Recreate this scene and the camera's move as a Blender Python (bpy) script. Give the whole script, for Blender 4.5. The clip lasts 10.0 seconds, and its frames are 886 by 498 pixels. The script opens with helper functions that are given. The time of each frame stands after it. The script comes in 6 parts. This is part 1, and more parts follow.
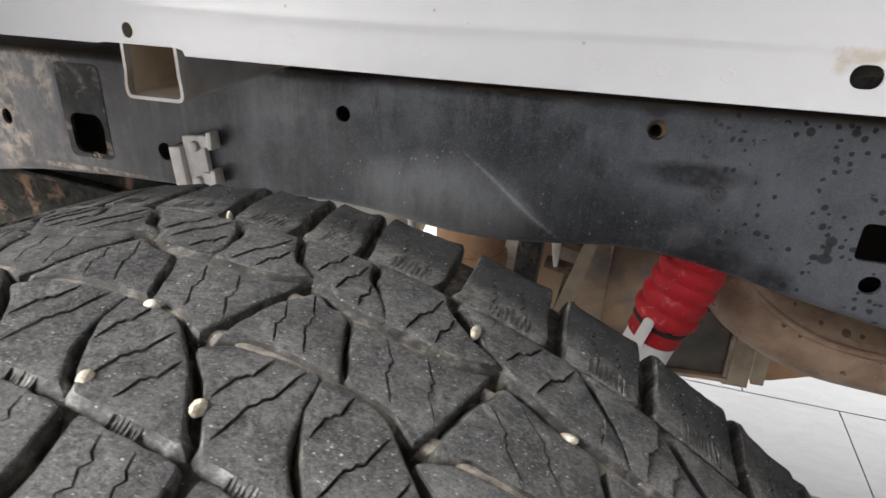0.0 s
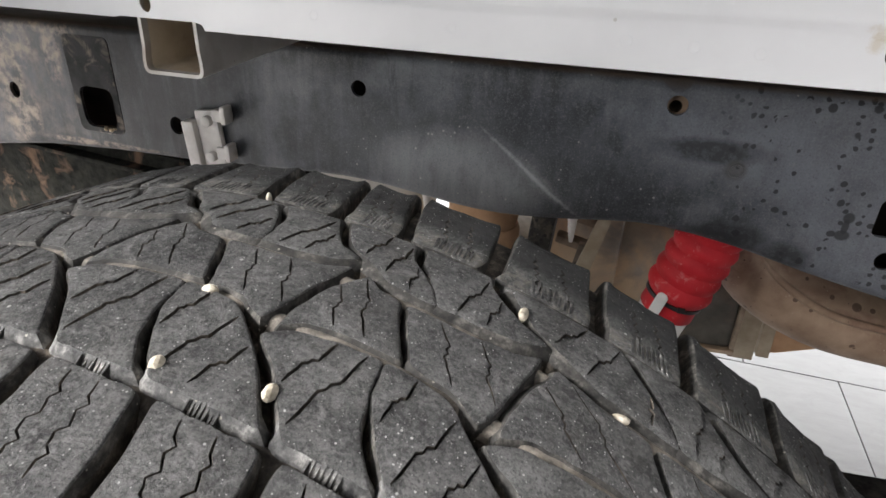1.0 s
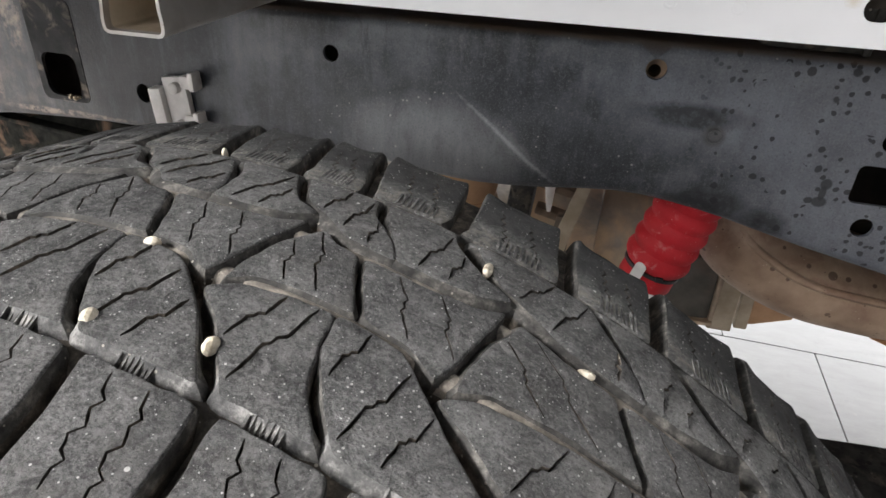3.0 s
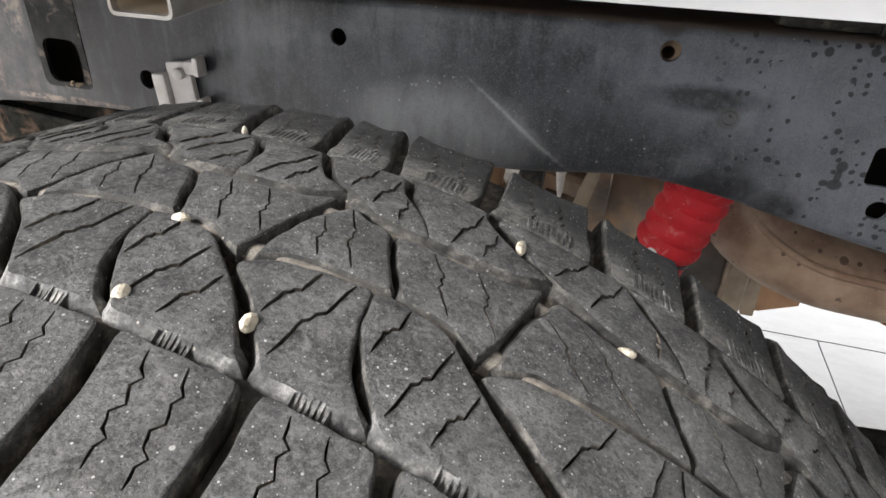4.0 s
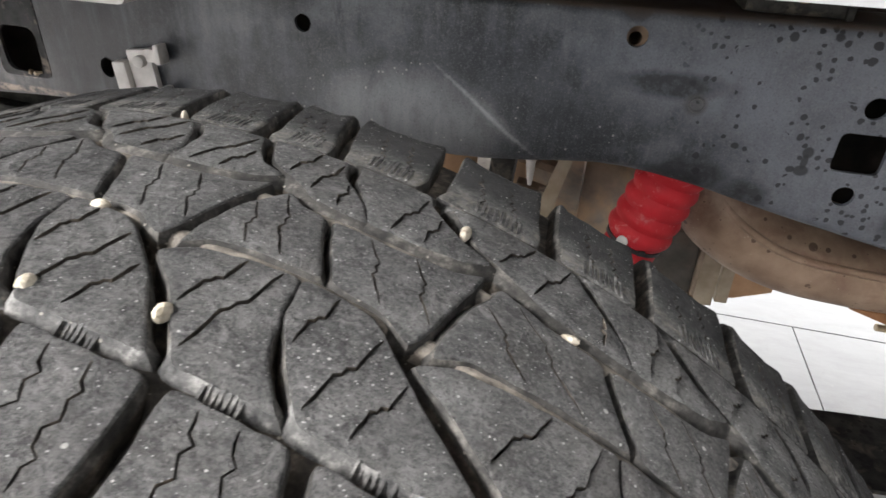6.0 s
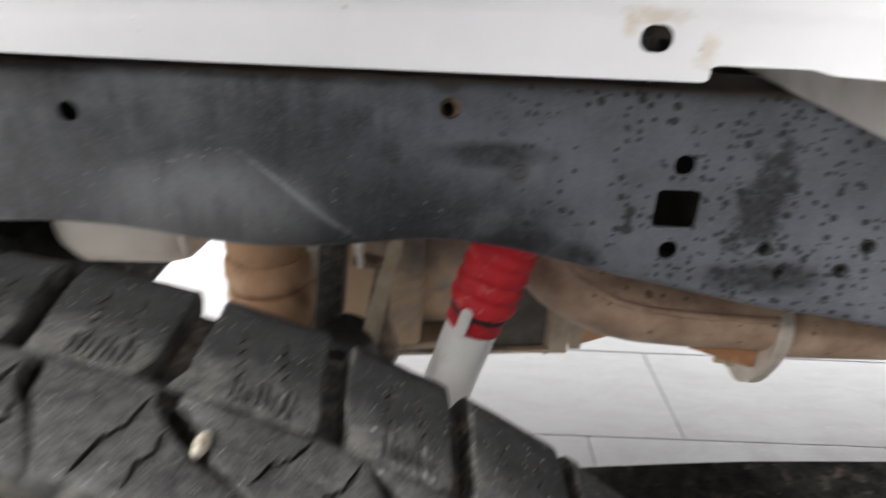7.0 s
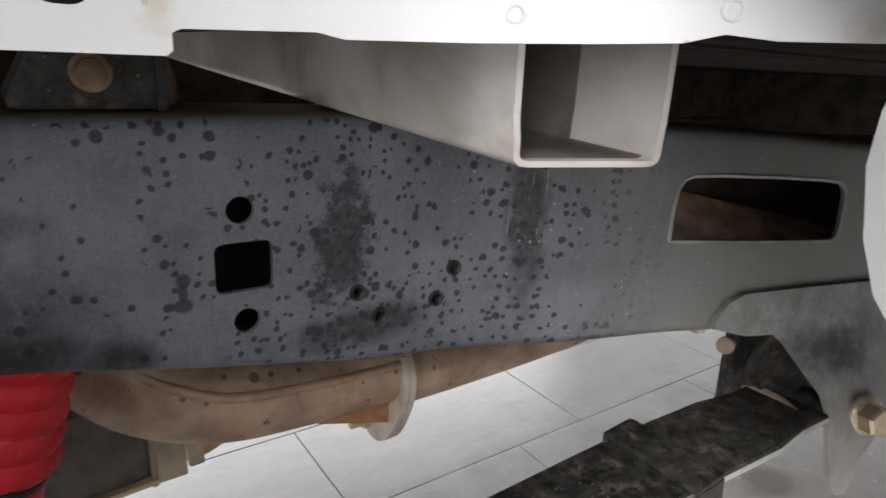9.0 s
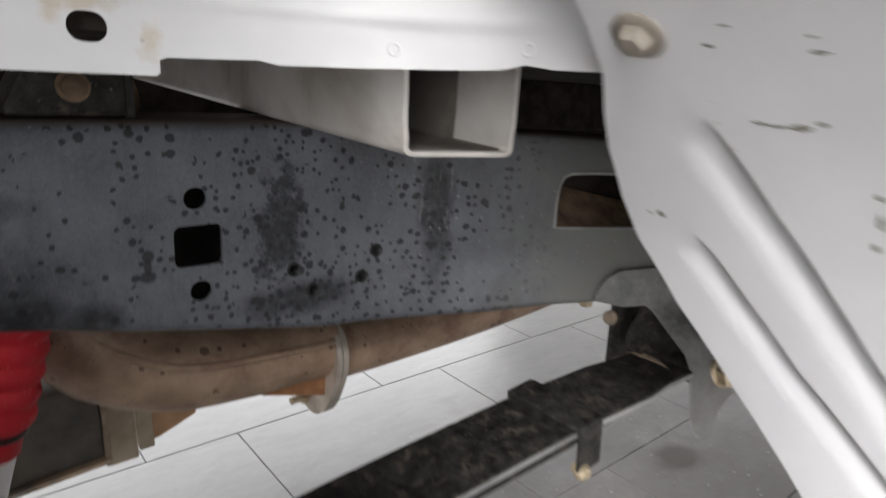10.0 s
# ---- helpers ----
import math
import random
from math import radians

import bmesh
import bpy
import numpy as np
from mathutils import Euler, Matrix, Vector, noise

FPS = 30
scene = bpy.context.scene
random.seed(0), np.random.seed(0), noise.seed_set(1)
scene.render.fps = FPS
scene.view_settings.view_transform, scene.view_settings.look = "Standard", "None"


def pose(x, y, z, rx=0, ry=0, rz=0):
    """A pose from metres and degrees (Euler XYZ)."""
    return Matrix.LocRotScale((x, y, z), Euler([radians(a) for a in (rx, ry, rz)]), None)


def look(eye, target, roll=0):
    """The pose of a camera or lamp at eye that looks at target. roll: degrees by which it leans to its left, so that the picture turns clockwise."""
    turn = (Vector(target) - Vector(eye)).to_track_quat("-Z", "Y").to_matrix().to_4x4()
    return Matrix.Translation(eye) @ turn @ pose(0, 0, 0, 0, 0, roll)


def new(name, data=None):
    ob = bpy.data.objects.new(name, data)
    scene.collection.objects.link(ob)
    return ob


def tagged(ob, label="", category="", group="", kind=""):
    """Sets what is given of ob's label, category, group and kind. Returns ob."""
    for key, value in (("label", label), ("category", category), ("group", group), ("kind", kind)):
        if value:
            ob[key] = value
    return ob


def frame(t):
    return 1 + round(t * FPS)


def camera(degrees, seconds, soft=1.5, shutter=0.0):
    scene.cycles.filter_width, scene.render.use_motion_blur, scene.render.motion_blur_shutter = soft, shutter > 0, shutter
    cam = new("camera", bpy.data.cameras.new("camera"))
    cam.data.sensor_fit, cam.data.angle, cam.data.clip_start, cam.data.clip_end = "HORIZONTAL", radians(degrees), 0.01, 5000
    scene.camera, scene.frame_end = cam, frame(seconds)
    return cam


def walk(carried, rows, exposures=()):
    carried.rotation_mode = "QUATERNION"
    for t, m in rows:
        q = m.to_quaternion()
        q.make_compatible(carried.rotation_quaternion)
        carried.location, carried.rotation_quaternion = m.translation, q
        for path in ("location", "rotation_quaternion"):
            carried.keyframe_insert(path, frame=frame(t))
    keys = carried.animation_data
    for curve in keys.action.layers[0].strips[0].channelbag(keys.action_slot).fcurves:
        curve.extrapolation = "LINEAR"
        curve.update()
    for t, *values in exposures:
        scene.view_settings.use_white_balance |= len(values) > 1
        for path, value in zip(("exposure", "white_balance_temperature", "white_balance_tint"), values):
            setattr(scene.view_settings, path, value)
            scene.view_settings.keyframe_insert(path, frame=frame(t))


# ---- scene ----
from mathutils.geometry import delaunay_2d_cdt

cam = camera(71.5, 10.0, soft=1.5, shutter=0.5)
PATH = [
    (0, (0.0263, 0.0163, 0.8924), (-0.1065, 0.4495, 0.6810), 2.08),
    (0.5, (0.0119, 0.0141, 0.8968), (-0.1173, 0.4418, 0.6724), 2.26),
    (1, (0.0090, 0.0112, 0.8963), (-0.1176, 0.4355, 0.6640), 2.23),
    (1.5, (0.0220, 0.0058, 0.8947), (-0.1004, 0.4291, 0.6583), 2.38),
    (2, (0.0208, 0.0104, 0.8916), (-0.0985, 0.4328, 0.6522), 2.50),
    (3.3, (0.0122, 0.0180, 0.8837), (-0.0989, 0.4376, 0.6355), 2.74),
    (3.5, (0.0091, 0.0177, 0.8834), (-0.1021, 0.4367, 0.6343), 2.65),
    (4, (0.0046, 0.0169, 0.8775), (-0.1043, 0.4344, 0.6249), 2.60),
    (4.5, (0.0025, 0.0198, 0.8764), (-0.1033, 0.4374, 0.6225), 2.68),
    (5, (0.0021, 0.0211, 0.8739), (-0.1004, 0.4381, 0.6178), 2.81),
    (5.2, (0.0006, 0.0206, 0.8747), (-0.1007, 0.4379, 0.6185), 2.83),
    (6.3, (0.0203, 0.0314, 0.8731), (-0.0671, 0.4501, 0.6141), 3.11),
    (6.5, (0.0204, 0.0438, 0.8763), (-0.0536, 0.4658, 0.6185), 2.79),
    (6.7, (0.0244, 0.0572, 0.8829), (-0.0330, 0.4850, 0.6306), 2.33),
    (6.9, (0.0325, 0.0798, 0.8811), (0.0163, 0.5230, 0.6501), 2.77),
    (7, (0.0353, 0.0878, 0.8792), (0.0433, 0.5374, 0.6605), 2.91),
    (7.1, (0.0369, 0.0956, 0.8794), (0.0680, 0.5488, 0.6706), 2.95),
    (7.5, (0.0545, 0.1267, 0.8744), (0.1600, 0.5798, 0.6911), 3.10),
    (7.8, (0.0611, 0.1353, 0.8640), (0.2105, 0.5810, 0.6936), 2.99),
    (8, (0.0688, 0.1475, 0.8585), (0.2467, 0.5843, 0.6924), 3.02),
    (8.5, (0.0947, 0.1644, 0.8364), (0.3292, 0.5781, 0.6818), 3.01),
    (9, (0.1146, 0.1738, 0.8329), (0.3926, 0.5626, 0.6863), 3.00),
    (9.5, (0.1165, 0.1754, 0.8335), (0.4234, 0.5456, 0.6966), 3.26),
    (9.7, (0.1019, 0.1552, 0.8393), (0.4178, 0.5191, 0.7060), 3.40),
    (9.9, (0.0785, 0.1087, 0.8396), (0.3953, 0.4724, 0.7078), 3.29),
    (10, (0.0725, 0.0822, 0.8354), (0.3883, 0.4466, 0.7033), 3.44),
]
walk(cam, [(t, look(eye, target, roll)) for t, eye, target, roll in PATH],
     exposures=((0.0, 0.1), (1.0, 0.08), (2.0, 0.13), (3.4, 0.14), (4.0, 0.33), (4.5, 0.37), (5.0, 0.40), (6.3, 0.32), (6.9, 0.2), (7.1, 0.12), (7.5, -0.38), (8.0, -0.47), (8.5, -0.38), (9.0, -0.02), (9.5, -0.10), (10.0, -0.28)))

# ---- light ----
world = bpy.data.worlds.new("world")
scene.world = world
world.use_nodes = True
wn = world.node_tree
sky = wn.nodes.new("ShaderNodeTexSky")
sky.sky_type, sky.sun_disc = "NISHITA", False
sky.sun_elevation, sky.sun_rotation = radians(50), radians(200)
wn.nodes["Background"].inputs["Strength"].default_value = 0.12
wn.links.new(sky.outputs[0], wn.nodes["Background"].inputs["Color"])


def window_light(name, eye, target, sx, sy, power, color=(1, 1, 1)):
    lamp = bpy.data.lights.new(name, "AREA")
    lamp.shape, lamp.size, lamp.size_y, lamp.energy, lamp.color = "RECTANGLE", sx, sy, power, color
    ob = new(name, lamp)
    ob.matrix_world = look(eye, target)
    return ob


window_light("shopfront_daylight", (-3.3, -3.4, 1.5), (-0.1, 0, 0.95), 2.2, 2.3, 155, (1.0, 0.98, 0.96))
# added lamp, no such fitting known: set high on the left to light the tread
window_light("unseen_upper_light", (-3.4, -1.7, 3.55), (-3.4, -1.7, 0), 1.5, 2.6, 1250, (1.0, 0.98, 0.97))
window_light("rear_window_daylight", (1.1, 5.4, 1.8), (1.1, 0, 0.6), 9.0, 3.0, 480, (1.0, 0.99, 0.98))

# ---- materials ----
def mat(name):
    m = bpy.data.materials.new(name)
    m.use_nodes = True
    t = m.node_tree
    return m, t, t.nodes["Principled BSDF"]


def node(t, kind, **kw):
    n = t.nodes.new(kind)
    for k, v in kw.items():
        n.inputs[k].default_value = v
    return n


def geo(t):
    return t.nodes.new("ShaderNodeNewGeometry")


def noise_tex(t, vec, scale, detail=4.0, rough=0.55, distort=0.0):
    n = node(t, "ShaderNodeTexNoise", Scale=scale, Detail=detail, Roughness=rough, Distortion=distort)
    t.links.new(vec, n.inputs["Vector"])
    return n.outputs["Fac"]


def ramp(t, fac, stops):
    r = t.nodes.new("ShaderNodeValToRGB")
    e = r.color_ramp.elements
    while len(e) < len(stops):
        e.new(0.5)
    for k, (p, c) in zip(e, stops):
        k.position = p
        k.color = (*c, 1) if len(c) == 3 else c
    t.links.new(fac, r.inputs[0])
    return r.outputs[0]


def grey(t, fac, lo, hi, a=0.0, b=1.0):
    r = t.nodes.new("ShaderNodeMapRange")
    r.inputs[1].default_value, r.inputs[2].default_value, r.inputs[3].default_value, r.inputs[4].default_value = lo, hi, a, b
    t.links.new(fac, r.inputs[0])
    return r.outputs[0]


def mixc(t, fac, a, b, mode="MIX"):
    m = t.nodes.new("ShaderNodeMix")
    m.data_type, m.blend_type = "RGBA", mode
    for sock, v in ((m.inputs[0], fac), (m.inputs[6], a), (m.inputs[7], b)):
        if isinstance(v, (int, float)):
            sock.default_value = v
        elif isinstance(v, tuple):
            sock.default_value = (*v, 1)
        else:
            t.links.new(v, sock)
    return m.outputs[2]


def maths(t, op, a, b=0.0):
    m = t.nodes.new("ShaderNodeMath")
    m.operation = op
    for sock, v in ((m.inputs[0], a), (m.inputs[1], b)):
        if isinstance(v, (int, float)):
            sock.default_value = v
        else:
            t.links.new(v, sock)
    return m.outputs[0]


def bump(t, bsdf, height, strength=0.3, dist=0.001):
    b = t.nodes.new("ShaderNodeBump")
    b.inputs["Strength"].default_value, b.inputs["Distance"].default_value = strength, dist
    t.links.new(height, b.inputs["Height"])
    t.links.new(b.outputs[0], bsdf.inputs["Normal"])


def specks(t, v, size, keep):
    """A mask of round specks, one to a cell of three times their size, where keep of the cells hold one."""
    vo = node(t, "ShaderNodeTexVoronoi", Scale=1 / (size * 3))
    t.links.new(v, vo.inputs["Vector"])
    se = t.nodes.new("ShaderNodeSeparateColor")
    t.links.new(vo.outputs["Color"], se.inputs[0])
    r = grey(t, se.outputs[0], 0, 1, 0.12, 0.34)
    one = grey(t, maths(t, "SUBTRACT", r, vo.outputs["Distance"]), 0.0, 0.06)
    return maths(t, "MULTIPLY", one, maths(t, "GREATER_THAN", se.outputs[1], 1 - keep))


def blob(t, x, z, cx, cz, rx, rz, rag, soft=0.35):
    """A ragged oval stain on the plane of x and z."""
    dx = maths(t, "POWER", maths(t, "ABSOLUTE", maths(t, "DIVIDE", maths(t, "SUBTRACT", x, cx), rx)), 2.0)
    dz = maths(t, "POWER", maths(t, "ABSOLUTE", maths(t, "DIVIDE", maths(t, "SUBTRACT", z, cz), rz)), 2.0)
    d = maths(t, "ADD", maths(t, "SQRT", maths(t, "ADD", dx, dz)), rag)
    return grey(t, d, 1.0 - soft, 1.0 + soft, 1.0, 0.0)


def surface(name, dark, light, rough=0.5, scale=30, bump_scale=200, bump_dist=0.0004, metal=0.0, stain=None, stain_at=(0.55, 0.7), stain_scale=8, spots=(), gloss=0.5):
    """A two-scale noisy surface: grain between two colours, and stains of a third."""
    m, t, b = mat(name)
    v = geo(t).outputs["Position"]
    c = ramp(t, noise_tex(t, v, scale, 6, 0.6), [(0.35, dark), (0.68, light)])
    if stain:
        c = mixc(t, grey(t, noise_tex(t, v, stain_scale, 5, 0.6, 0.6), *stain_at), c, stain)
    for size, keep, amount, tint in spots:
        c = mixc(t, maths(t, "MULTIPLY", specks(t, v, size, keep), amount), c, tint)
    t.links.new(c, b.inputs["Base Color"])
    b.inputs["Metallic"].default_value = metal
    b.inputs["Specular IOR Level"].default_value = gloss
    t.links.new(grey(t, noise_tex(t, v, scale * 0.6, 3), 0.3, 0.7, rough - 0.08, rough + 0.1), b.inputs["Roughness"])
    bump(t, b, noise_tex(t, v, bump_scale, 4), 0.5, bump_dist)
    return m


def rubber():
    """Worn tread rubber: grey dust, fine scuffs, pale grit, and far-shoulder shade in the colour."""
    m, t, b = mat("tread_rubber")
    v = geo(t).outputs["Position"]
    c = ramp(t, noise_tex(t, v, 42, 10, 0.78), [(0.34, (0.036, 0.036, 0.037)), (0.50, (0.134, 0.133, 0.132)), (0.66, (0.335, 0.330, 0.323))])
    c = mixc(t, grey(t, noise_tex(t, v, 170, 6, 0.7, 0.3), 0.52, 0.66, 0.0, 0.6), c, (0.200, 0.195, 0.187))
    # mottling of a millimetre or two, fine grain, and scuffs along the way of travel
    c = mixc(t, grey(t, noise_tex(t, v, 270, 8, 0.74), 0.50, 0.62, 0.0, 0.7), c, (0.265, 0.262, 0.257))
    c = mixc(t, grey(t, noise_tex(t, v, 330, 7, 0.72, 0.3), 0.48, 0.36, 0.0, 0.7), c, (0.036, 0.036, 0.037))
    c = mixc(t, grey(t, noise_tex(t, v, 620, 8, 0.85), 0.52, 0.58, 0.0, 0.75), c, (0.30, 0.295, 0.288))
    c = mixc(t, grey(t, noise_tex(t, v, 900, 6, 0.85), 0.485, 0.42, 0.0, 0.62), c, (0.020, 0.020, 0.021))
    st = node(t, "ShaderNodeMapping")
    st.inputs["Scale"].default_value = (90, 1300, 300)
    st.inputs["Rotation"].default_value = (0, 0, 0.5)
    t.links.new(v, st.inputs["Vector"])
    scuff = maths(t, "MULTIPLY", grey(t, noise_tex(t, st.outputs[0], 1.0, 3, 0.6), 0.56, 0.66), grey(t, noise_tex(t, v, 38, 3), 0.46, 0.60))
    c = mixc(t, maths(t, "MULTIPLY", scuff, 0.22), c, (0.30, 0.297, 0.29))
    # pale torn scuffs with ragged ends
    torn = maths(t, "MULTIPLY", grey(t, noise_tex(t, v, 64, 9, 0.80, 0.8), 0.565, 0.60), grey(t, noise_tex(t, v, 420, 4, 0.7), 0.40, 0.58, 0.25, 1.0))
    c = mixc(t, maths(t, "MULTIPLY", torn, 0.62), c, (0.36, 0.352, 0.342))
    # brownish dust in patches
    c = mixc(t, grey(t, noise_tex(t, v, 26, 7, 0.7, 0.4), 0.52, 0.74, 0.0, 0.55), c, (0.105, 0.094, 0.084))
    # dark smears
    c = mixc(t, grey(t, noise_tex(t, v, 120, 8, 0.78, 0.6), 0.56, 0.63, 0.0, 0.6), c, (0.020, 0.020, 0.021))
    # shade on the far shoulder is painted as blacker rubber, a dried-dust band inside it
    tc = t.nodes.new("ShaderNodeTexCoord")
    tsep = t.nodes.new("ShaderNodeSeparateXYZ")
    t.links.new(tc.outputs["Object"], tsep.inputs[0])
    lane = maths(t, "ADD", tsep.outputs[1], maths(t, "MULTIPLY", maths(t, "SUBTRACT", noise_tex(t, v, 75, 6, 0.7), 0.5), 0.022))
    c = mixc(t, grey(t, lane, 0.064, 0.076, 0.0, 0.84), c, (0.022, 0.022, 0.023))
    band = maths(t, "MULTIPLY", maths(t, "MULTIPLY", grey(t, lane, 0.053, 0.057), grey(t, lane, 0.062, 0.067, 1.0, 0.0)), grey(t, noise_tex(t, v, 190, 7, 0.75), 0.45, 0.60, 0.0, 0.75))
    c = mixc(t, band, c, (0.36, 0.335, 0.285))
    # pale grit of two sizes
    for size, keep, amount in ((0.00042, 0.07, 0.95), (0.00028, 0.10, 0.9), (0.0008, 0.015, 0.95)):
        c = mixc(t, maths(t, "MULTIPLY", specks(t, v, size, keep), amount), c, (0.72, 0.71, 0.69))
    t.links.new(c, b.inputs["Base Color"])
    t.links.new(grey(t, noise_tex(t, v, 110, 7, 0.7), 0.34, 0.66, 0.44, 0.72), b.inputs["Roughness"])
    b.inputs["Specular IOR Level"].default_value = 0.36
    h = maths(t, "ADD", maths(t, "MULTIPLY", noise_tex(t, v, 700, 7, 0.8), 1.3), maths(t, "MULTIPLY", noise_tex(t, v, 70, 5, 0.6), 2.2))
    bump(t, b, h, 1.0, 0.0040)
    return m


def groove_rubber(name, dark, mid, pale):
    m, t, b = mat(name)
    v = geo(t).outputs["Position"]
    c = ramp(t, noise_tex(t, v, 130, 8, 0.72), [(0.38, dark), (0.52, mid), (0.68, pale)])
    c = mixc(t, maths(t, "MULTIPLY", specks(t, v, 0.0006, 0.08), 0.6), c, (0.42, 0.39, 0.34))
    t.links.new(c, b.inputs["Base Color"])
    b.inputs["Roughness"].default_value = 0.75
    b.inputs["Specular IOR Level"].default_value = 0.3
    bump(t, b, noise_tex(t, v, 350, 5), 0.7, 0.0008)
    return m


def chassis_paint():
    """Satin black underbody paint with dust, dried wash stains, dark water spots and painted light."""
    m, t, b = mat("chassis_black_paint")
    v = geo(t).outputs["Position"]
    sep = t.nodes.new("ShaderNodeSeparateXYZ")
    t.links.new(v, sep.inputs[0])
    x, z = sep.outputs[0], sep.outputs[2]
    c = ramp(t, noise_tex(t, v, 16, 8, 0.66), [(0.30, (0.013, 0.014, 0.016)), (0.43, (0.036, 0.038, 0.045)), (0.57, (0.098, 0.103, 0.116)), (0.75, (0.175, 0.181, 0.198))])
    fine = noise_tex(t, v, 240, 6, 0.7)
    c = mixc(t, grey(t, fine, 0.50, 0.72, 0.0, 0.4), c, (0.105, 0.110, 0.120))
    rag = maths(t, "MULTIPLY", maths(t, "SUBTRACT", noise_tex(t, v, 28, 6, 0.65), 0.5), 1.8)
    # faint run-down streaks, pale and dark
    runs_at = node(t, "ShaderNodeMapping")
    runs_at.inputs["Scale"].default_value = (70, 70, 11)
    t.links.new(v, runs_at.inputs["Vector"])
    run = noise_tex(t, runs_at.outputs[0], 1.0, 6, 0.65, 0.3)
    c = mixc(t, grey(t, run, 0.52, 0.70, 0.0, 0.5), c, (0.150, 0.155, 0.168))
    c = mixc(t, grey(t, run, 0.46, 0.34, 0.0, 0.6), c, (0.014, 0.015, 0.018))
    # shade painted round the pressed bulge, and the light on it painted pale like dust
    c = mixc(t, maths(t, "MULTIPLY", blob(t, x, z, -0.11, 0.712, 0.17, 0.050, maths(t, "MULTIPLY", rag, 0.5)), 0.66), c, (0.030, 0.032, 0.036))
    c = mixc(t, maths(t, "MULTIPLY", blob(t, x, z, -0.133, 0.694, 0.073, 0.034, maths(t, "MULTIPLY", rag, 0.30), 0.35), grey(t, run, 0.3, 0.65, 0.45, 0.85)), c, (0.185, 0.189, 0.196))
    # a soft pale scratch running down to the lower edge, wider and fainter at its foot
    across = maths(t, "ADD", maths(t, "MULTIPLY", x, 0.573), maths(t, "MULTIPLY", z, 0.82))
    along = maths(t, "SUBTRACT", maths(t, "MULTIPLY", x, 0.82), maths(t, "MULTIPLY", z, 0.573))
    fray = maths(t, "MULTIPLY", maths(t, "SUBTRACT", noise_tex(t, v, 210, 6, 0.75), 0.5), 2.6)
    for da, dw, la, lw, amount in ((0.003, 0.0, 0.037, 0.0013, 0.64), (0.016, 0.0008, 0.026, 0.0040, 0.25)):
        c = mixc(t, maths(t, "MULTIPLY", blob(t, along, across, -0.4635 + da, 0.542 + dw, la, lw, fray, 0.8), amount), c, (0.34, 0.345, 0.352))
    # dry dusty film towards the rear of the rail
    edge = maths(t, "ADD", maths(t, "ADD", x, maths(t, "MULTIPLY", z, 0.9)), maths(t, "MULTIPLY", noise_tex(t, v, 11, 5), 0.18))
    film = maths(t, "MULTIPLY", grey(t, edge, 0.78, 0.88), grey(t, noise_tex(t, v, 20, 6, 0.65), 0.25, 0.6, 0.55, 1.0))
    c = mixc(t, maths(t, "MULTIPLY", film, 0.72), c, (0.130, 0.137, 0.159))
    # past x 0.50 painted paler, for the light on the outturned web
    c = mixc(t, grey(t, x, 0.50, 0.62, 0.0, 0.7), c, (0.200, 0.200, 0.188))
    c = mixc(t, grey(t, fine, 0.56, 0.70, 0.0, 0.35), c, (0.17, 0.17, 0.165))
    grain = noise_tex(t, v, 620, 7, 0.82)
    c = mixc(t, grey(t, grain, 0.53, 0.66, 0.0, 0.45), c, (0.215, 0.216, 0.208))
    c = mixc(t, grey(t, grain, 0.46, 0.34, 0.0, 0.55), c, (0.016, 0.0165, 0.017))
    c = mixc(t, maths(t, "MULTIPLY", grey(t, x, 0.44, 0.56), grey(t, noise_tex(t, v, 24, 7, 0.7), 0.40, 0.62, 0.15, 0.75)), c, (0.150, 0.152, 0.132))
    # damp stains: a tall one, a run-down streak, and low patches
    ragged_edge = maths(t, "MULTIPLY", maths(t, "SUBTRACT", noise_tex(t, v, 75, 6, 0.72), 0.5), 3.6)
    wet = blob(t, x, z, 0.286, 0.714, 0.020, 0.046, ragged_edge, 0.2)
    for cx, cz, rx, rz in ((0.428, 0.72, 0.013, 0.060), (0.300, 0.652, 0.045, 0.014), (0.10, 0.675, 0.030, 0.014), (0.150, 0.664, 0.020, 0.012), (0.075, 0.745, 0.035, 0.009)):
        wet = maths(t, "MAXIMUM", wet, blob(t, x, z, cx, cz, rx, rz, rag))
    wet = maths(t, "MULTIPLY", wet, grey(t, noise_tex(t, v, 110, 5, 0.7), 0.36, 0.52, 0.62, 1.0))
    c = mixc(t, maths(t, "MULTIPLY", wet, 0.84), c, (0.012, 0.0125, 0.014))
    # a bone-shaped damp mark, and a round brownish stain
    tight = maths(t, "MULTIPLY", rag, 0.25)
    for cx, cz, rx, rz in ((0.1858, 0.7045, 0.0042, 0.0048), (0.1853, 0.6970, 0.0026, 0.0065), (0.1848, 0.6895, 0.0055, 0.0042)):
        c = mixc(t, maths(t, "MULTIPLY", blob(t, x, z, cx, cz, rx, rz, tight, 0.15), 0.85), c, (0.012, 0.0125, 0.014))
    c = mixc(t, maths(t, "MULTIPLY", blob(t, x, z, 0.0965, 0.7310, 0.0085, 0.0085, tight, 0.2), 0.6), c, (0.050, 0.046, 0.039))
    # dark water spots of several sizes
    plane = t.nodes.new("ShaderNodeCombineXYZ")
    t.links.new(x, plane.inputs[0])
    t.links.new(z, plane.inputs[1])
    wob = node(t, "ShaderNodeTexNoise", Scale=170.0, Detail=2.0)
    t.links.new(plane.outputs[0], wob.inputs["Vector"])
    warped = t.nodes.new("ShaderNodeVectorMath")
    warped.operation = "MULTIPLY_ADD"
    warped.inputs[1].default_value = (0.0030,) * 3
    t.links.new(wob.outputs["Color"], warped.inputs[0])
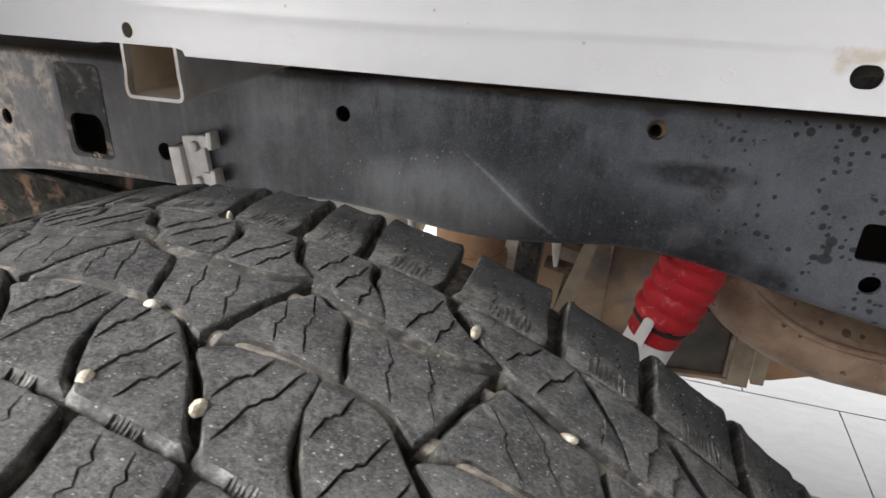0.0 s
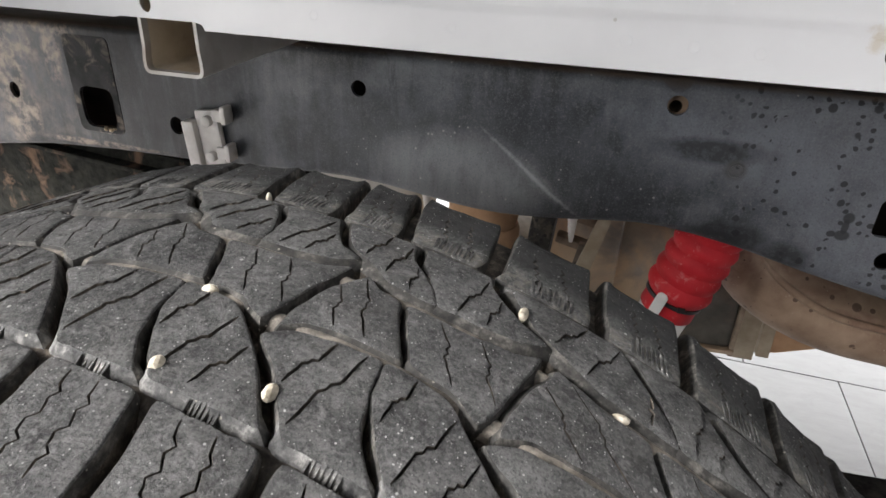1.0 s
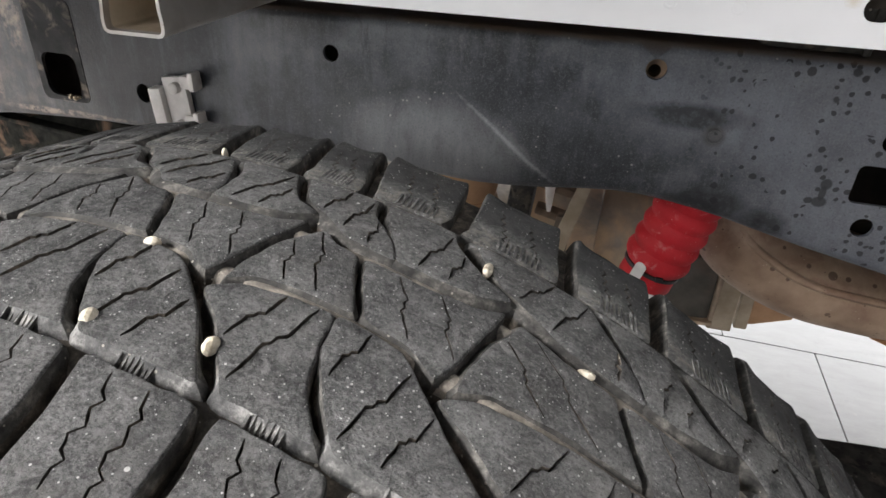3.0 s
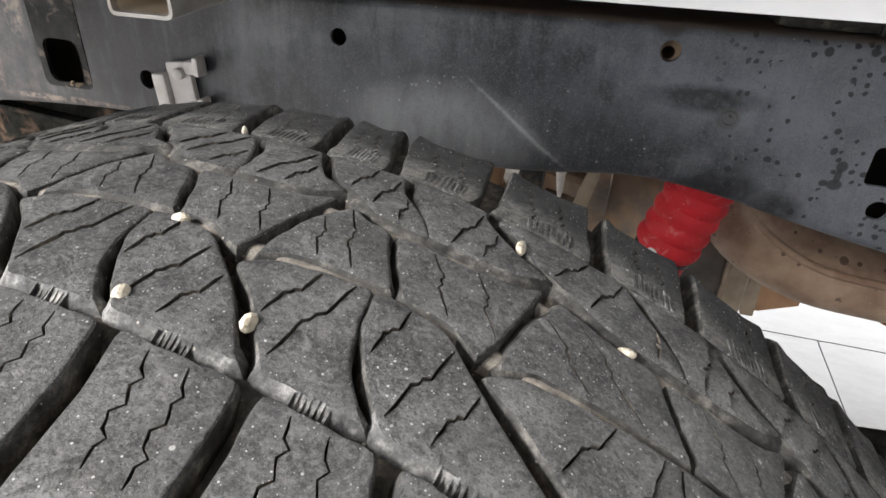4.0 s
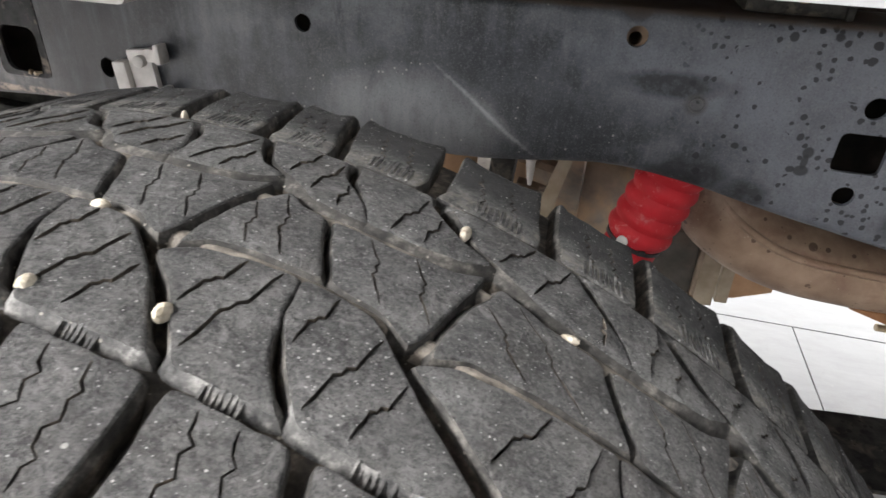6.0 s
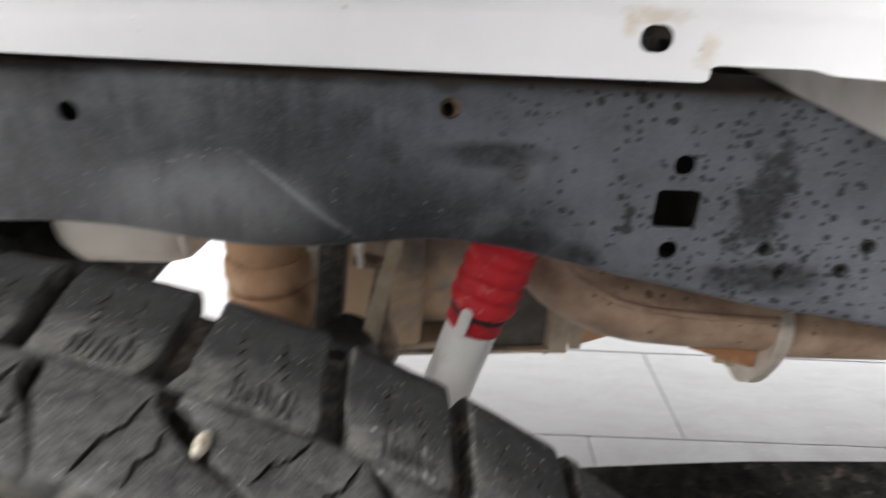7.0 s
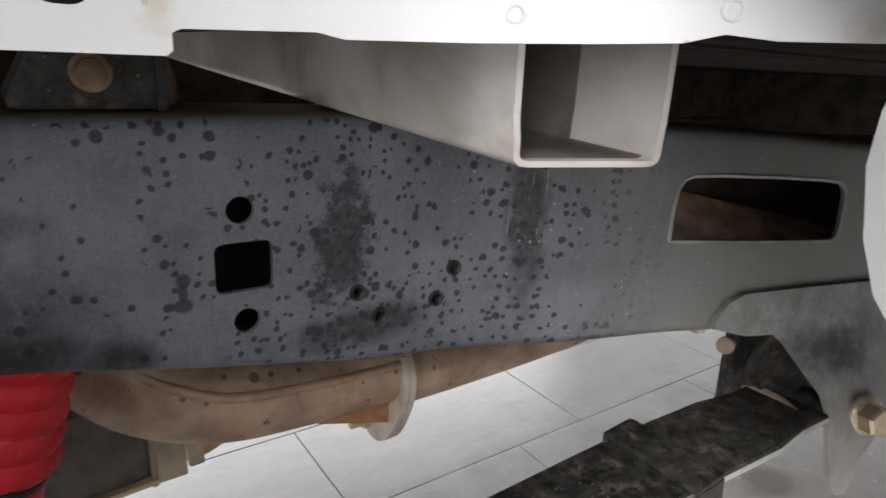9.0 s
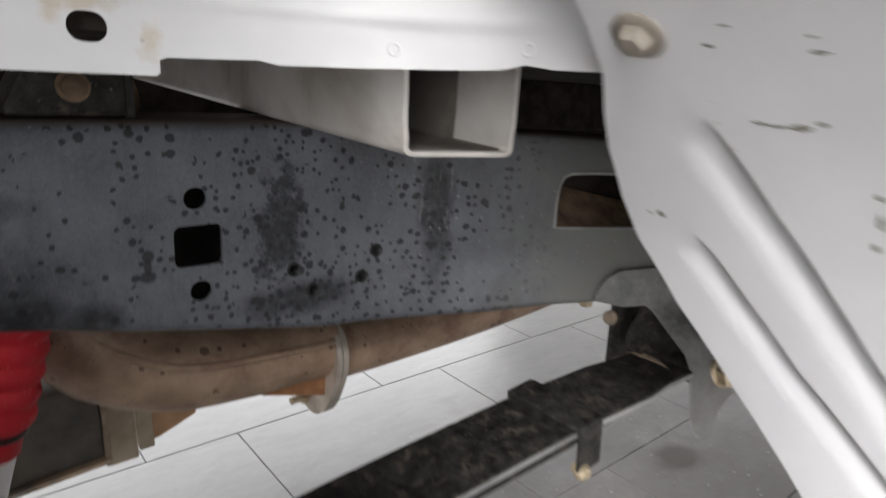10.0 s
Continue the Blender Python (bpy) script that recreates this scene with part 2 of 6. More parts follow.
    t.links.new(plane.outputs[0], warped.inputs[2])
    dens = maths(t, "MULTIPLY", grey(t, noise_tex(t, v, 17, 3), 0.36, 0.62, 0.30, 1.0), grey(t, x, 0.06, 0.27, 0.62, 1.0))
    dens = maths(t, "MAXIMUM", dens, maths(t, "MULTIPLY", blob(t, x, z, 0.30, 0.662, 0.085, 0.036, maths(t, "MULTIPLY", rag, 0.5), 0.5), 1.25))
    spots = None
    for scale, lo, hi, keep in ((72.0, 0.12, 0.25, 0.40), (118.0, 0.15, 0.29, 0.40), (48.0, 0.08, 0.19, 0.52)):
        vo = node(t, "ShaderNodeTexVoronoi", Scale=scale)
        vo.voronoi_dimensions = "2D"
        t.links.new(warped.outputs[0], vo.inputs["Vector"])
        se = t.nodes.new("ShaderNodeSeparateColor")
        t.links.new(vo.outputs["Color"], se.inputs[0])
        size = grey(t, se.outputs[0], 0, 1, lo, hi)
        one = grey(t, maths(t, "SUBTRACT", size, vo.outputs["Distance"]), -0.01, 0.04)
        one = maths(t, "MULTIPLY", one, maths(t, "GREATER_THAN", maths(t, "MULTIPLY", se.outputs[1], dens), keep))
        spots = one if spots is None else maths(t, "MAXIMUM", spots, one)
    where = maths(t, "MULTIPLY", grey(t, x, 0.05, 0.11), grey(t, x, 0.46, 0.56, 1.0, 0.0))
    spots = maths(t, "MULTIPLY", spots, where)
    c = mixc(t, maths(t, "MULTIPLY", spots, 0.88), c, (0.010, 0.0105, 0.012))
    # pale dried runs beside the streak, and single grit
    st = node(t, "ShaderNodeMapping")
    st.inputs["Scale"].default_value = (240, 240, 30)
    t.links.new(v, st.inputs["Vector"])
    runs = maths(t, "MULTIPLY", grey(t, noise_tex(t, st.outputs[0], 1.0, 4, 0.7), 0.60, 0.70), blob(t, x, z, 0.428, 0.745, 0.045, 0.05, rag))
    c = mixc(t, maths(t, "MULTIPLY", runs, 0.6), c, (0.26, 0.26, 0.25))
    c = mixc(t, maths(t, "MULTIPLY", specks(t, v, 0.0012, 0.05), 0.6), c, (0.34, 0.33, 0.31))
    # the front part fades to near-black, with earth-brown dirt over it
    c = mixc(t, maths(t, "MULTIPLY", grey(t, maths(t, "ADD", x, maths(t, "MULTIPLY", rag, 0.05)), -0.20, -0.44), grey(t, run, 0.36, 0.66, 1.0, 0.55)), c, (0.014, 0.0135, 0.014))
    c = mixc(t, maths(t, "MULTIPLY", grey(t, x, -0.47, -0.60), grey(t, noise_tex(t, v, 60, 8, 0.75), 0.46, 0.64, 0.0, 0.55)), c, (0.115, 0.094, 0.078))
    soil = None
    for cx, cz, rx, rz in ((-0.668, 0.765, 0.055, 0.034), (-0.655, 0.705, 0.022, 0.045), (-0.640, 0.735, 0.0075, 0.034), (-0.630, 0.695, 0.009, 0.022), (-0.585, 0.764, 0.011, 0.030), (-0.545, 0.669, 0.085, 0.0035), (-0.528, 0.688, 0.016, 0.005), (-0.600, 0.788, 0.055, 0.006)):
        one = blob(t, x, z, cx, cz, rx, rz, rag, 0.3)
        soil = one if soil is None else maths(t, "MAXIMUM", soil, one)
    soil = maths(t, "MULTIPLY", soil, grey(t, noise_tex(t, v, 70, 8, 0.75), 0.44, 0.58, 0.0, 1.0))
    c = mixc(t, maths(t, "MULTIPLY", soil, 0.85), c, (0.25, 0.195, 0.150))
    # brown dust settled on the upper flange
    up = t.nodes.new("ShaderNodeSeparateXYZ")
    t.links.new(geo(t).outputs["Normal"], up.inputs[0])
    c = mixc(t, maths(t, "MULTIPLY", maths(t, "MULTIPLY", grey(t, up.outputs[2], 0.55, 0.9), grey(t, z, 0.772, 0.78)), grey(t, noise_tex(t, v, 30, 5), 0.3, 0.6, 0.4, 0.9)), c, (0.105, 0.070, 0.047))
    t.links.new(c, b.inputs["Base Color"])
    t.links.new(grey(t, maths(t, "SUBTRACT", noise_tex(t, v, 20, 4), maths(t, "MULTIPLY", spots, 0.2)), 0.1, 0.7, 0.30, 0.58), b.inputs["Roughness"])
    b.inputs["Specular IOR Level"].default_value = 0.4
    bump(t, b, maths(t, "ADD", noise_tex(t, v, 420, 5, 0.7), maths(t, "MULTIPLY", noise_tex(t, v, 40, 3), 0.8)), 0.45, 0.0006)
    return m


def hanger_paint():
    """Grey bracket paint, pale towards its foot for dust and painted light, with a dark greasy smudge above the bend.
    """
    m, t, b = mat("dusty_grey_hanger_paint")
    v = geo(t).outputs["Position"]
    sep = t.nodes.new("ShaderNodeSeparateXYZ")
    t.links.new(v, sep.inputs[0])
    x, z = sep.outputs[0], sep.outputs[2]
    c = ramp(t, noise_tex(t, v, 30, 9, 0.75), [(0.34, (0.120, 0.121, 0.117)), (0.52, (0.205, 0.206, 0.202)), (0.68, (0.335, 0.333, 0.326))])
    # paler down the foot: light on the bent plate, put in with the dust
    dust = maths(t, "MULTIPLY", grey(t, maths(t, "SUBTRACT", z, maths(t, "MULTIPLY", x, 0.30)), 0.372, 0.318), grey(t, noise_tex(t, v, 22, 6, 0.7), 0.30, 0.60, 0.45, 1.0))
    c = mixc(t, maths(t, "MULTIPLY", dust, 0.65), c, (0.40, 0.395, 0.385))
    rag = maths(t, "MULTIPLY", maths(t, "SUBTRACT", noise_tex(t, v, 60, 6, 0.7), 0.5), 2.0)
    for cx, cz, rx, rz in ((0.727, 0.590, 0.034, 0.016), (0.752, 0.580, 0.022, 0.015)):
        c = mixc(t, maths(t, "MULTIPLY", blob(t, x, z, cx, cz, rx, rz, rag, 0.6), 0.72), c, (0.030, 0.030, 0.029))
    grain = noise_tex(t, v, 560, 7, 0.8)
    c = mixc(t, grey(t, grain, 0.54, 0.68, 0.0, 0.35), c, (0.36, 0.355, 0.34))
    c = mixc(t, grey(t, grain, 0.45, 0.33, 0.0, 0.4), c, (0.060, 0.059, 0.056))
    t.links.new(c, b.inputs["Base Color"])
    b.inputs["Roughness"].default_value = 0.5
    b.inputs["Specular IOR Level"].default_value = 0.4
    bump(t, b, noise_tex(t, v, 380, 6, 0.7), 0.5, 0.0006)
    return m


def body_white():
    m, t, b = mat("white_body_paint")
    v = geo(t).outputs["Position"]
    c = ramp(t, noise_tex(t, v, 7, 5, 0.6), [(0.3, (0.49, 0.492, 0.505)), (0.7, (0.57, 0.572, 0.582))])
    c = mixc(t, grey(t, noise_tex(t, v, 55, 6, 0.7), 0.66, 0.80, 0.0, 0.35), c, (0.50, 0.46, 0.38))
    sep = t.nodes.new("ShaderNodeSeparateXYZ")
    t.links.new(v, sep.inputs[0])
    rag = maths(t, "MULTIPLY", maths(t, "SUBTRACT", noise_tex(t, v, 130, 6, 0.7), 0.5), 3.0)
    # brown stains round the drain slot and at the corner of the flange
    for cx, cz, rx, rz, amount in ((0.128, 0.8575, 0.012, 0.0035, 0.7), (0.1535, 0.8435, 0.004, 0.006, 0.6), (0.1175, 0.8520, 0.003, 0.004, 0.6), (0.303, 0.846, 0.003, 0.004, 0.7)):
        c = mixc(t, maths(t, "MULTIPLY", blob(t, sep.outputs[0], sep.outputs[2], cx, cz, rx, rz, rag, 0.5), amount), c, (0.40, 0.34, 0.25))
    c = mixc(t, maths(t, "MULTIPLY", specks(t, v, 0.0012, 0.012), 0.6), c, (0.30, 0.28, 0.24))
    t.links.new(c, b.inputs["Base Color"])
    b.inputs["Roughness"].default_value = 0.38
    b.inputs["Coat Weight"].default_value = 0.25
    b.inputs["Coat Roughness"].default_value = 0.25
    bump(t, b, noise_tex(t, v, 160, 4), 0.15, 0.0004)
    return m


def tile_stone():
    m, t, b = mat("floor_tile_glaze")
    v = geo(t).outputs["Position"]
    oi = t.nodes.new("ShaderNodeObjectInfo")
    mp = node(t, "ShaderNodeMapping")
    mp.inputs["Scale"].default_value = (3, 9, 3)
    t.links.new(v, mp.inputs["Vector"])
    c = ramp(t, noise_tex(t, mp.outputs[0], 1.2, 3, 0.5), [(0.3, (0.355, 0.35, 0.35)), (0.7, (0.405, 0.398, 0.396))])
    c = mixc(t, maths(t, "MULTIPLY", oi.outputs["Random"], 0.3), c, (0.31, 0.30, 0.30))
    c = mixc(t, grey(t, noise_tex(t, v, 4, 3, 0.5), 0.40, 0.85, 0.0, 0.35), c, (0.25, 0.24, 0.235))
    c = mixc(t, grey(t, noise_tex(t, mp.outputs[0], 2.4, 9, 0.72, 0.4), 0.42, 0.78, 0.0, 0.5), c, (0.20, 0.19, 0.185))
    c = mixc(t, grey(t, noise_tex(t, v, 55, 5, 0.7), 0.55, 0.75, 0.0, 0.25), c, (0.24, 0.23, 0.225))
    # trodden dirt deepened with painted shade under the truck, and a dark drip by the wheel
    sep = t.nodes.new("ShaderNodeSeparateXYZ")
    t.links.new(v, sep.inputs[0])
    rag = maths(t, "MULTIPLY", maths(t, "SUBTRACT", noise_tex(t, v, 9, 7, 0.68), 0.5), 2.0)
    c = mixc(t, maths(t, "MULTIPLY", blob(t, sep.outputs[0], sep.outputs[1], 1.25, 0.20, 0.75, 0.62, rag, 0.5), 0.7), c, (0.165, 0.150, 0.140))
    c = mixc(t, maths(t, "MULTIPLY", blob(t, sep.outputs[0], sep.outputs[1], 1.300, 0.645, 0.060, 0.045, maths(t, "MULTIPLY", rag, 0.5), 0.3), 0.75), c, (0.085, 0.070, 0.062))
    c = mixc(t, maths(t, "MULTIPLY", maths(t, "MULTIPLY", specks(t, v, 0.004, 0.10), blob(t, sep.outputs[0], sep.outputs[1], 1.2, 0.5, 0.6, 0.6, rag, 0.5)), 0.8), c, (0.52, 0.49, 0.45))
    t.links.new(c, b.inputs["Base Color"])
    b.inputs["Roughness"].default_value = 0.28
    b.inputs["Specular IOR Level"].default_value = 0.65
    return m


M = {
    "rubber": rubber(), "shaded_edge": groove_rubber("dusty_shaded_flank", (0.018, 0.0175, 0.017), (0.058, 0.055, 0.051), (0.21, 0.196, 0.176)), "rim_wear": groove_rubber("worn_block_rim", (0.024, 0.024, 0.025), (0.105, 0.103, 0.100), (0.38, 0.368, 0.352)),
    "groove": groove_rubber("groove_rubber", (0.020, 0.0175, 0.015), (0.066, 0.056, 0.046), (0.22, 0.185, 0.148)),
    "groovedust": groove_rubber("dust_filled_groove", (0.09, 0.083, 0.074), (0.24, 0.214, 0.182), (0.45, 0.41, 0.35)),
    "tandust": surface("tan_dust_lining", (0.36, 0.28, 0.19), (0.55, 0.47, 0.36), 0.75, 14, stain=(0.30, 0.22, 0.14), stain_at=(0.5, 0.7), stain_scale=20),
    "shaded_grime": surface("brown_grimy_shade", (0.060, 0.053, 0.046), (0.165, 0.148, 0.13), 0.75, 14, stain=(0.10, 0.075, 0.055), stain_at=(0.5, 0.7), stain_scale=20),
    "mark": surface("olive_scuff_dirt", (0.10, 0.098, 0.075), (0.24, 0.235, 0.20), 0.8, 300),
    "chassis": chassis_paint(), "white": body_white(), "tile": tile_stone(),
    "grout": surface("grey_grout", (0.40, 0.39, 0.38), (0.48, 0.47, 0.46), 0.9, 60),
    "wall": surface("white_wall_paint", (0.44, 0.44, 0.44), (0.5, 0.5, 0.495), 0.8, 3),
    "inner": surface("brown_inside_rust", (0.15, 0.103, 0.073), (0.32, 0.225, 0.155), 0.9, 40, gloss=0.1, stain=(0.03, 0.028, 0.027)),
    "exhaust": surface("dusty_brown_exhaust_steel", (0.25, 0.160, 0.106), (0.43, 0.305, 0.212), 0.42, 26, 190, 0.0007, 0.12, stain=(0.21, 0.118, 0.080), stain_at=(0.52, 0.70), stain_scale=19, spots=((0.0050, 0.22, 0.8, (0.085, 0.048, 0.028)), (0.0030, 0.26, 0.85, (0.085, 0.045, 0.026)), (0.0013, 0.06, 0.7, (0.07, 0.038, 0.024)), (0.0009, 0.03, 0.6, (0.52, 0.43, 0.33)))),
    "flange": surface("pale_flange_steel", (0.42, 0.37, 0.31), (0.58, 0.53, 0.46), 0.5, 50, metal=0.4),
    "zinc": surface("yellow_zinc_bolt", (0.45, 0.36, 0.24), (0.62, 0.53, 0.38), 0.42, 120, metal=0.6, stain=(0.30, 0.20, 0.12)),
    "red": surface("dusty_red_rubber", (0.46, 0.010, 0.018), (0.57, 0.022, 0.032), 0.60, 30, 250, 0.0005, stain=(0.60, 0.20, 0.19), stain_at=(0.58, 0.78), stain_scale=110, gloss=0.35, spots=((0.0008, 0.05, 0.5, (0.70, 0.45, 0.42)),)),
    "shock": surface("white_damper_paint", (0.78, 0.77, 0.75), (0.86, 0.85, 0.83), 0.4, 10, stain=(0.52, 0.49, 0.43), stain_at=(0.62, 0.8), stain_scale=20),
    "black": surface("black_plastic", (0.012, 0.012, 0.013), (0.03, 0.03, 0.03), 0.45, 60),
    "leaf": surface("black_spring_steel", (0.007, 0.007, 0.0065), (0.046, 0.043, 0.039), 0.55, 85, 260, 0.0013, stain=(0.115, 0.094, 0.074), stain_at=(0.545, 0.74), stain_scale=60, gloss=0.35, spots=((0.0030, 0.34, 0.85, (0.005, 0.005, 0.005)), (0.0018, 0.26, 0.8, (0.005, 0.005, 0.005)), (0.0011, 0.08, 0.6, (0.20, 0.18, 0.155)))),
    "dirt": surface("mud_brown_steel", (0.20, 0.155, 0.115), (0.38, 0.30, 0.23), 0.8, 35, stain=(0.035, 0.032, 0.03)),
    "tan": surface("tan_rubber_dust", (0.42, 0.25, 0.135), (0.58, 0.36, 0.215), 0.75, 25, stain=(0.16, 0.09, 0.06)),
    "greymetal": surface("dusty_grey_casting", (0.17, 0.163, 0.152), (0.38, 0.335, 0.28), 0.7, 18, stain=(0.50, 0.37, 0.25), stain_at=(0.47, 0.62), stain_scale=9),
    "doubler": surface("dirty_black_doubler_paint", (0.006, 0.006, 0.006), (0.026, 0.025, 0.025), 0.65, 55, stain=(0.13, 0.105, 0.085), stain_at=(0.53, 0.66), stain_scale=48, gloss=0.2),
    "hanger": hanger_paint(),
    "washer": surface("dusty_brown_washer", (0.24, 0.22, 0.19), (0.36, 0.33, 0.29), 0.6, 90, metal=0.2, stain=(0.15, 0.12, 0.09)),
    "silencer": surface("dusty_dark_silencer_steel", (0.050, 0.046, 0.040), (0.11, 0.10, 0.085), 0.7, 30, stain=(0.14, 0.10, 0.075), stain_at=(0.5, 0.7)),
    "clip": surface("dusty_white_clip", (0.50, 0.47, 0.44), (0.64, 0.61, 0.58), 0.6, 60),
    "stone": surface("cream_stone", (0.46, 0.40, 0.30), (0.72, 0.67, 0.57), 0.85, 260, 700, 0.0008, stain=(0.30, 0.25, 0.19), stain_at=(0.55, 0.72), stain_scale=420),
    "edge": surface("bare_bracket_grey", (0.225, 0.227, 0.223), (0.345, 0.346, 0.338), 0.5, 40, stain=(0.10, 0.097, 0.086), stain_at=(0.52, 0.72)),
    "rim": surface("steel_rim_silver", (0.35, 0.35, 0.36), (0.45, 0.45, 0.46), 0.4, 30, metal=0.6),
    "sill": surface("dusty_white_channel", (0.37, 0.352, 0.332), (0.50, 0.485, 0.465), 0.5, 12, stain=(0.27, 0.225, 0.185), stain_at=(0.47, 0.72), stain_scale=13, spots=((0.0012, 0.03, 0.5, (0.16, 0.13, 0.10)),)),
    "rust": surface("orange_rust", (0.20, 0.085, 0.035), (0.33, 0.16, 0.07), 0.8, 60, stain=(0.10, 0.06, 0.04)),
    "khaki": surface("khaki_dusty_steel", (0.30, 0.245, 0.175), (0.44, 0.37, 0.28), 0.65, 40),
    "dark": surface("shade_brown_steel", (0.020, 0.017, 0.015), (0.050, 0.041, 0.034), 0.9, 25, gloss=0.08),
    "mud": surface("mud_caked_black", (0.005, 0.005, 0.0045), (0.026, 0.025, 0.020), 0.85, 60, 90, 0.0035, stain=(0.14, 0.090, 0.060), stain_at=(0.55, 0.68), stain_scale=22, gloss=0.12),
    "pale": surface("pale_beige_dust", (0.42, 0.39, 0.34), (0.56, 0.52, 0.47), 0.7, 12),
}

# ---- mesh helpers ----
def part(name, bm, material, parent=None, label="", smooth=False):
    me = bpy.data.meshes.new(name)
    bmesh.ops.recalc_face_normals(bm, faces=bm.faces)
    bm.to_mesh(me)
    bm.free()
    for m in material if isinstance(material, (list, tuple)) else [material]:
        me.materials.append(m)
    if smooth:
        for p in me.polygons:
            p.use_smooth = True
        me.set_sharp_from_angle(angle=radians(42))
    ob = new(name, me)
    if parent is not None:
        ob.parent = parent
    if label:
        ob["label"] = label
    return ob


def thing(name, label, category, group="", kind=""):
    return tagged(new(name), label, category, group, kind)


def bevelled_box(bm, cx, cy, cz, sx, sy, sz, bev=0.002, m=None):
    g = bmesh.ops.create_cube(bm, size=1.0)
    bmesh.ops.scale(bm, vec=(sx, sy, sz), verts=g["verts"])
    if bev:
        es = {e for v in g["verts"] for e in v.link_edges}
        r = bmesh.ops.bevel(bm, geom=list(es), offset=bev, segments=2, affect="EDGES", profile=0.6)
        vs = {v for f in r["faces"] for v in f.verts} | {v for v in g["verts"] if v.is_valid}
    else:
        vs = set(g["verts"])
    mm = Matrix.Translation((cx, cy, cz)) @ (m or Matrix())
    bmesh.ops.transform(bm, matrix=mm, verts=list(vs))
    return bm


def lathe(bm, profile, axis_point, axis, seg=32, cap=True):
    """Revolves (along, radius) pairs about an axis through a point."""
    a = Vector(axis).normalized()
    u = a.orthogonal().normalized()
    w = a.cross(u)
    rings = []
    for s, r in profile:
        ring = []
        for k in range(seg):
            th = 2 * math.pi * k / seg
            ring.append(bm.verts.new(Vector(axis_point) + a * s + (u * math.cos(th) + w * math.sin(th)) * r))
        rings.append(ring)
    for p, q in zip(rings, rings[1:]):
        for k in range(seg):
            bm.faces.new((p[k], p[(k + 1) % seg], q[(k + 1) % seg], q[k]))
    if cap:
        bm.faces.new(rings[0][::-1])
        bm.faces.new(rings[-1])
    return bm


def sweep(bm, pts, radius, seg=20, cap=True):
    """A round tube along a smooth path; radius may be a list."""
    pts = [Vector(p) for p in pts]
    out = []
    n = 6
    for i in range(len(pts) - 1):
        p0, p1, p2, p3 = pts[max(i - 1, 0)], pts[i], pts[i + 1], pts[min(i + 2, len(pts) - 1)]
        for k in range(n):
            s = k / n
            out.append((0.5 * (2 * p1 + (p2 - p0) * s + (2 * p0 - 5 * p1 + 4 * p2 - p3) * s * s + (3 * p1 - p0 - 3 * p2 + p3) * s ** 3), i + s))
    out.append((pts[-1], len(pts) - 1))
    rings, u = [], None
    for i, (p, s) in enumerate(out):
        d = (out[min(i + 1, len(out) - 1)][0] - out[max(i - 1, 0)][0]).normalized()
        u = d.orthogonal().normalized() if u is None else (u - d * u.dot(d)).normalized()
        w = d.cross(u)
        if isinstance(radius, (list, tuple)):
            j = min(int(s), len(radius) - 2)
            r = radius[j] + (radius[j + 1] - radius[j]) * (s - j)
        else:
            r = radius
        rings.append([bm.verts.new(p + (u * math.cos(2 * math.pi * k / seg) + w * math.sin(2 * math.pi * k / seg)) * r) for k in range(seg)])
    for a, b in zip(rings, rings[1:]):
        for k in range(seg):
            bm.faces.new((a[k], a[(k + 1) % seg], b[(k + 1) % seg], b[k]))
    if cap:
        bm.faces.new(rings[0][::-1])
        bm.faces.new(rings[-1])
    return bm


def circle2(x, z, rx, rz=None, n=18):
    rz = rz or rx
    return [(x + rx * math.cos(2 * math.pi * k / n), z + rz * math.sin(2 * math.pi * k / n)) for k in range(n)]


def rounded_rect(x0, z0, x1, z1, r, n=4):
    out = []
    for cx, cz, a in ((x1 - r, z1 - r, 0), (x0 + r, z1 - r, 90), (x0 + r, z0 + r, 180), (x1 - r, z0 + r, 270)):
        for k in range(n + 1):
            th = radians(a + 90 * k / n)
            out.append((cx + r * math.cos(th), cz + r * math.sin(th)))
    return out


def inside(p, poly):
    hit = False
    for (x0, y0), (x1, y1) in zip(poly, poly[1:] + poly[:1]):
        if (y0 > p[1]) != (y1 > p[1]) and p[0] < (x1 - x0) * (p[1] - y0) / (y1 - y0) + x0:
            hit = not hit
    return hit


def sheet(bm, outline, holes, place, thick, step=0.03):
    """A sheet with holes in it, drawn flat and laid into space by place(u, v, depth)."""
    pts, edges = [], []
    for loop in [outline] + holes:
        b = len(pts)
        pts += [Vector(p) for p in loop]
        edges += [(b + k, b + (k + 1) % len(loop)) for k in range(len(loop))]
    us, vs = [p[0] for p in outline], [p[1] for p in outline]
    u = min(us) + step / 2
    while u < max(us):
        v = min(vs) + step / 2
        while v < max(vs):
            if inside((u, v), outline) and not any(inside((u, v), h) for h in holes):
                pts.append(Vector((u, v)))
            v += step
        u += step
    vo, _, fo, *_ = delaunay_2d_cdt(pts, edges, [], 0, 1e-6)
    keep = []
    for f in fo:
        c = sum((vo[i] for i in f), Vector((0, 0))) / len(f)
        if inside(c, outline) and not any(inside(c, h) for h in holes):
            keep.append(f)
    layers = []
    for d in (0.0, thick):
        layers.append({i: bm.verts.new(place(vo[i][0], vo[i][1], d)) for i in {i for f in keep for i in f}})
    count = {}
    for f in keep:
        bm.faces.new([layers[0][i] for i in f])
        bm.faces.new([layers[1][i] for i in reversed(f)])
        for k in range(len(f)):
            e = (f[k], f[(k + 1) % len(f)])
            count[e] = count.get(e, 0) + 1
    for (a, b) in count:
        if (b, a) not in count:
            bm.faces.new((layers[0][b], layers[0][a], layers[1][a], layers[1][b]))
    return bm


